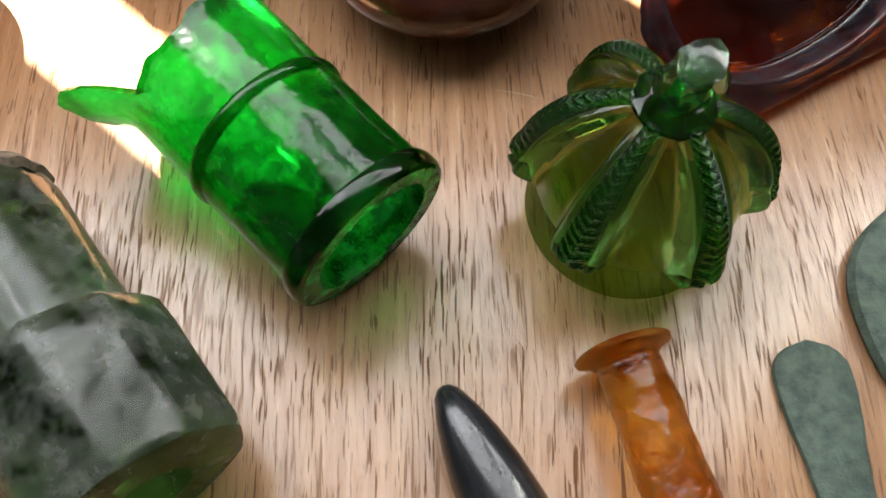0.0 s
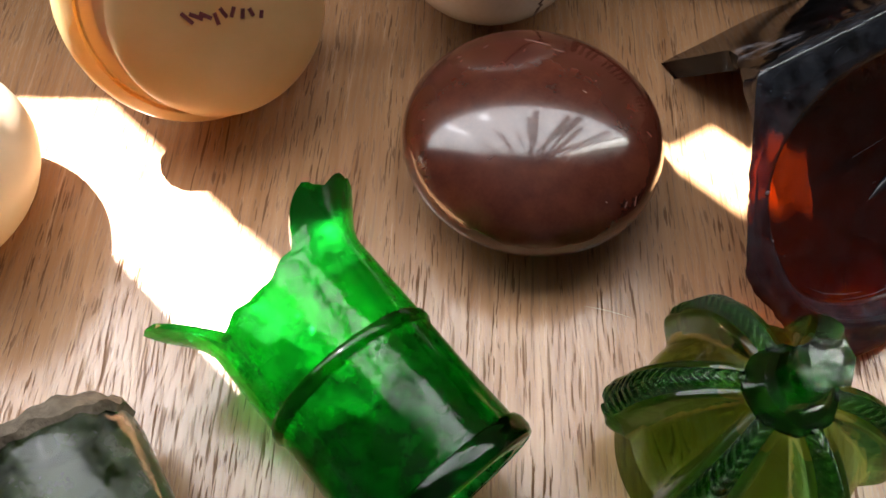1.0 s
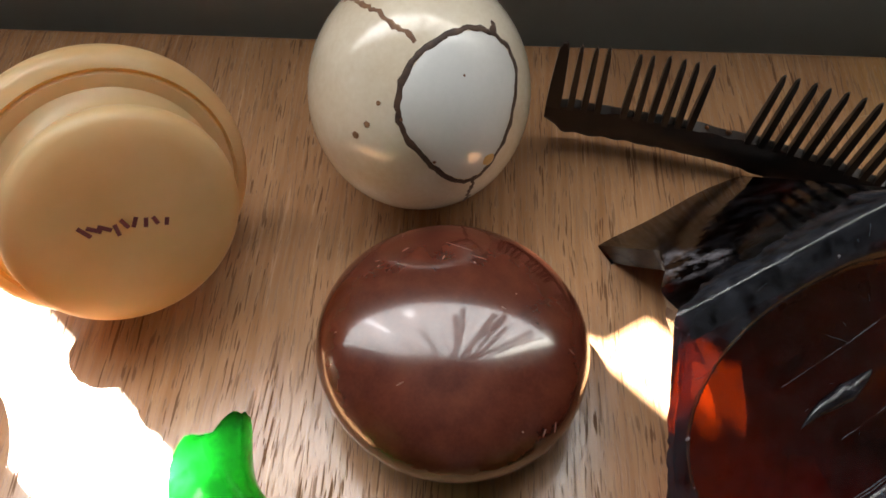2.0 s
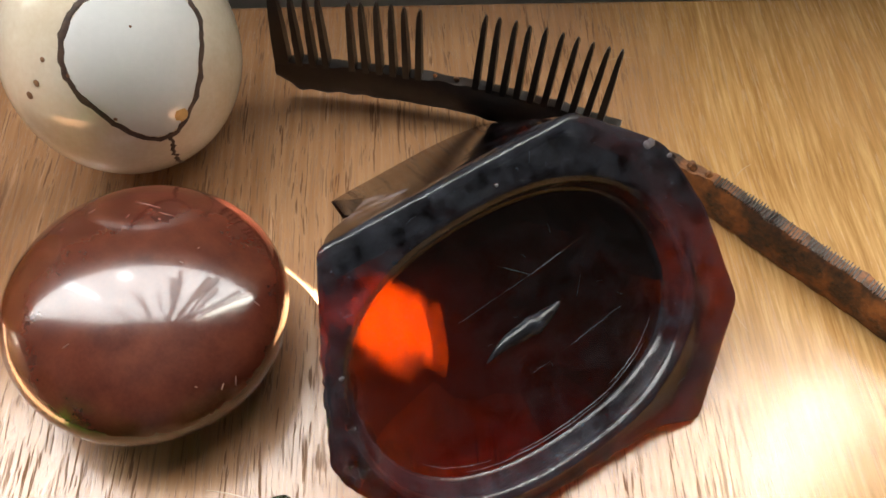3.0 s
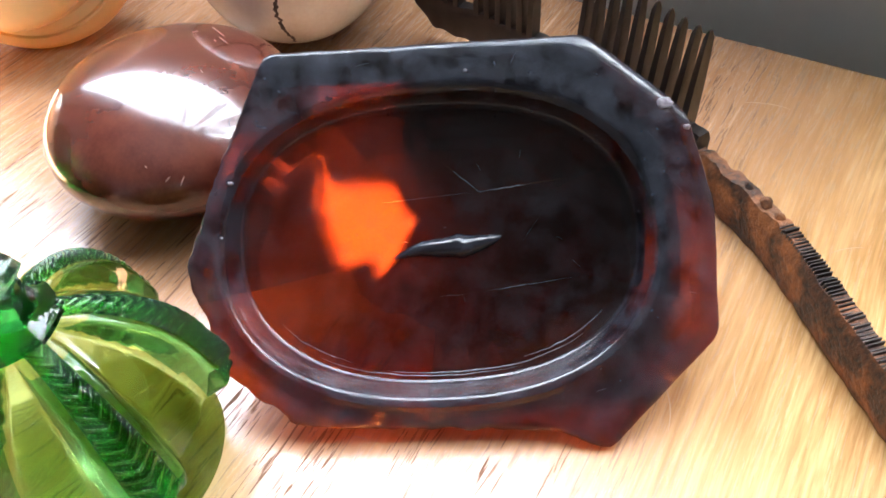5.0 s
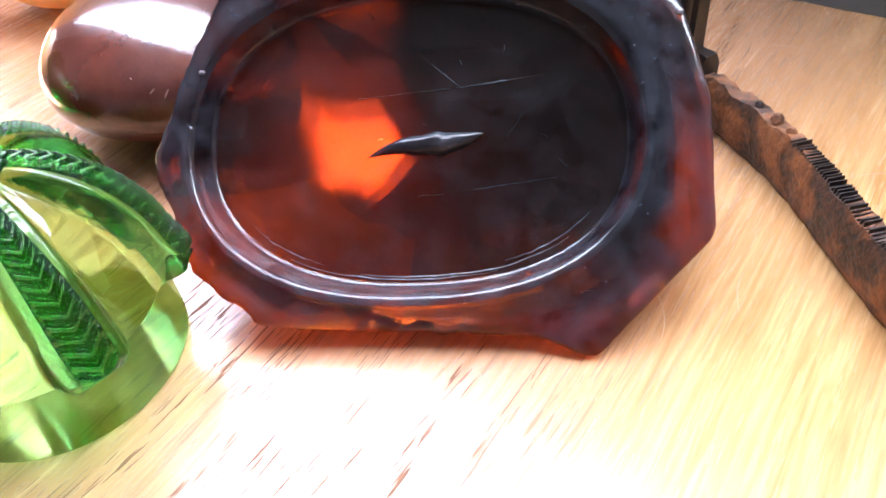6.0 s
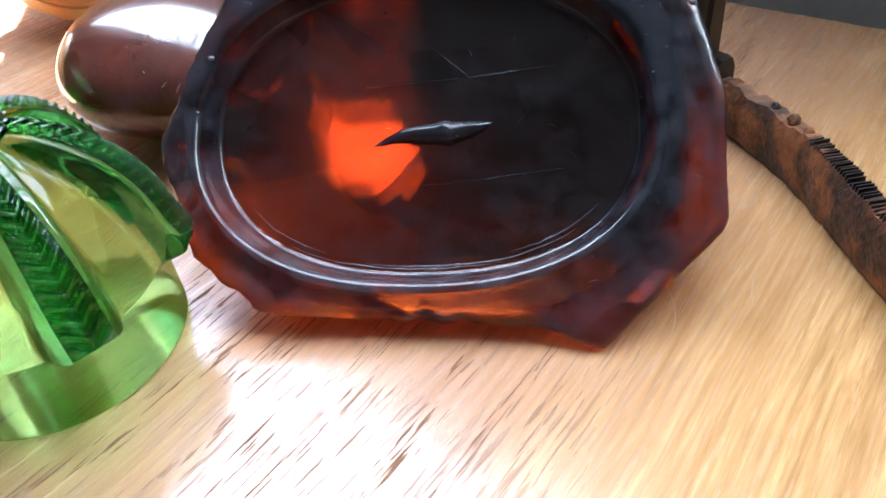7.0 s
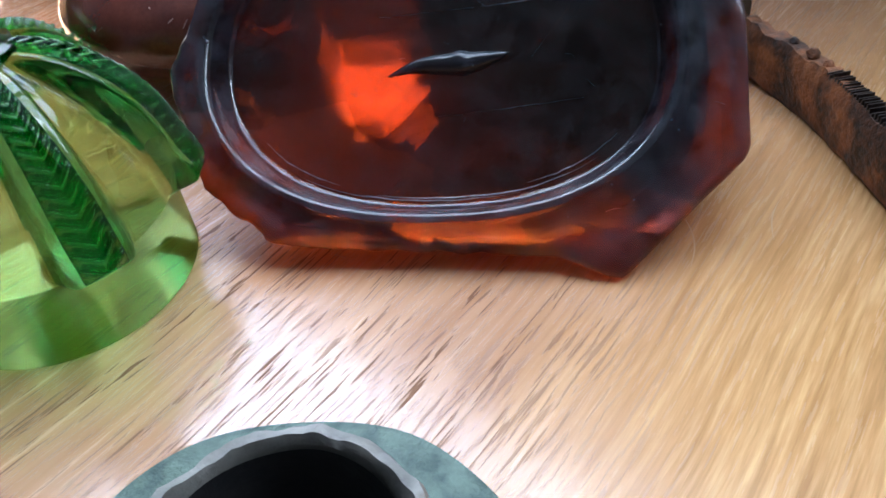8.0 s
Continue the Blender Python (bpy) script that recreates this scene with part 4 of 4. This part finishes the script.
    for k in range(86):
        s = 10.5 + 0.074 * k
        if s > dist[-1] - 0.1:
            break
        p, d = along(s)
        side = Vector((-d.y, d.x))
        bm = bmesh.new()
        h = 0.07 + rnd.uniform(-0.03, 0.05)
        rows = []
        for z, k2 in ((0.92, 1.0), (0.97 + h, 0.6)):
            row = []
            for a, b in ((-1, -1), (1, -1), (1, 1), (-1, 1)):
                q = p + d * a * 0.020 * k2 + side * b * 0.14
                row.append((q.x * CM, q.y * CM, z * CM))
            rows.append(row)
        grid_skin(bm, rows, cap_first=True, cap_last=True)
        part("tooth_stub", bm, EBONITE, t, smooth=False)
    for s, r in ((4.25, 0.07), (3.75, 0.05), (9.9, 0.12), (9.4, 0.09), (10.3, 0.10)):
        p, d = along(s)
        bm = bmesh.new()
        bmesh.ops.create_icosphere(bm, subdivisions=2, radius=r * CM)
        for v in bm.verts:
            v.co *= 1 + 0.5 * noise.noise(v.co * 900)
            v.co += Vector((p.x * CM, p.y * CM, (1.02 if s > 8 else 1.37) * CM))
        part("rust_lump", bm, CRUST, t)


# ---- small things near the table's front ----
def jet_point():
    axis = Vector((0.42, -0.907, 0.0))
    bm = bmesh.new()
    lathe(bm, [(0.02, -0.10), (0.13, -0.06), (0.24, 0.06), (0.38, 0.42), (0.52, 0.95), (0.62, 1.5), (0.69, 2.2), (0.72, 3.2), (0.70, 4.6), (0.66, 5.0), (0.4, 5.15)], 56, 0.015, 4.0)
    ob = mesh_object("black_point", bm, JET)
    ob.matrix_world = frame_at((-1.33 * CM, 0.42 * CM, 0.72 * CM), axis)
    tagged(ob, "smooth black pointed stone lying on the oak table", "stone")


def amber_pipe():
    axis = Vector((0.245, -0.97, 0.0))
    t = thing("amber_mouthpiece", frame_at((1.72 * CM, 1.10 * CM, 0.86 * CM), axis), "honey amber pipe mouthpiece with a flanged end and lumpy skin", "mouthpiece")
    bm = bmesh.new()
    lathe(bm, [(0.30, 0.02), (0.80, 0.0), (0.86, 0.05), (0.84, 0.12), (0.66, 0.18), (0.56, 0.30)], 64, 0.03, 1.0)
    part("flange", bm, AMBER, t)
    bm = bmesh.new()
    lathe(bm, [(0.50, 0.24)] + [(0.56 + 0.014 * i / 10, 0.34 + 0.07 * i) for i in range(60)] + [(0.4, 4.6)], 96, 0.03, 6.0)
    for v in bm.verts:
        k = max(-0.15, noise.noise(v.co * 260) + 0.4 * noise.noise(v.co * 620))
        v.co.xy *= 1 + 0.075 * k * smooth_between(0.006, 0.016, v.co.z)
    part("tube", bm, AMBER, t)


def bronze_blade():
    bm = bmesh.new()
    rows = []
    for i in range(41):
        f = i / 40
        y = -4.2 * f
        half = 0.74 * math.sqrt(max(0.0, 1 - (1 - min(1, f / 0.16)) ** 2)) if f < 0.16 else 0.74 - 0.24 * smooth_between(0.16, 0.7, f)
        half = max(half, 0.03) * (1 + 0.03 * noise.noise((f * 9, 0, 0)))
        rows.append([(x * half * CM, y * CM, z * CM) for x, z in ((-1, 0.05), (-0.85, 0.0), (0.85, 0.0), (1, 0.05), (0.97, 0.15), (0.75, 0.21), (0, 0.23), (-0.75, 0.21), (-0.97, 0.15))])
    grid_skin(bm, rows, cap_first=True, cap_last=True)
    ob = mesh_object("bronze_spatula", bm, VERDIGRIS)
    ob.matrix_world = pose(5.30 * CM, 1.38 * CM, 0.0, 0, 0, 3)
    tagged(ob, "flat round-ended bronze spatula with green patina", "bronze spatula")


def bronze_socket():
    t = thing("bronze_socket", pose(8.95 * CM, 1.85 * CM, 0), "patinated bronze flange with a hollow dark socket", "bronze socket")
    bm = bmesh.new()
    lathe(bm, [(2.4, 0.0), (2.60, 0.06), (2.66, 0.20), (2.60, 0.34), (2.2, 0.42), (1.2, 0.46)], 96, 0.05, 8.0)
    part("flange", bm, VERDIGRIS, t, "flat green patinated flange")
    bm = bmesh.new()
    rows = lathe(bm, [(1.45, 0.44), (1.36, 0.8), (1.31, 1.5), (1.33, 1.84), (1.29, 1.93), (1.20, 1.94), (1.15, 1.86), (1.12, 1.4), (1.08, 0.6), (0.5, 0.5)], 96, 0.04, 5.0)
    for v in bm.verts:
        if v.co.z > 1.75 * CM:
            v.co.z += 0.10 * CM * noise.noise(v.co * 210) + 0.05 * CM * noise.noise(v.co * 700)
            v.co.xy *= 1 + 0.03 * noise.noise(v.co * 500)
        v.co.x += 0.40 * CM
        v.co.y += 0.25 * CM
    part("socket", bm, BRONZE, t, "grey bronze tube with worn rim")
    # added black lining: the hollow's shade is put into its colour
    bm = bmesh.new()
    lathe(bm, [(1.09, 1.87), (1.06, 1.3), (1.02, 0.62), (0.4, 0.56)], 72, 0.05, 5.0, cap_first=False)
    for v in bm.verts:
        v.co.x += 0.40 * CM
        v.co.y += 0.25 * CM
    part("lining", bm, HOLLOW_SHADE, t, "added black lining that darkens the hollow")


room()
table()
bottle_neck()
weathered_top()
ribbed_stopper()
bottle_base()
brown_stone()
veined_egg()
spool()
cream_stone()
jet_point()
amber_pipe()
bronze_blade()
bronze_socket()
comb()
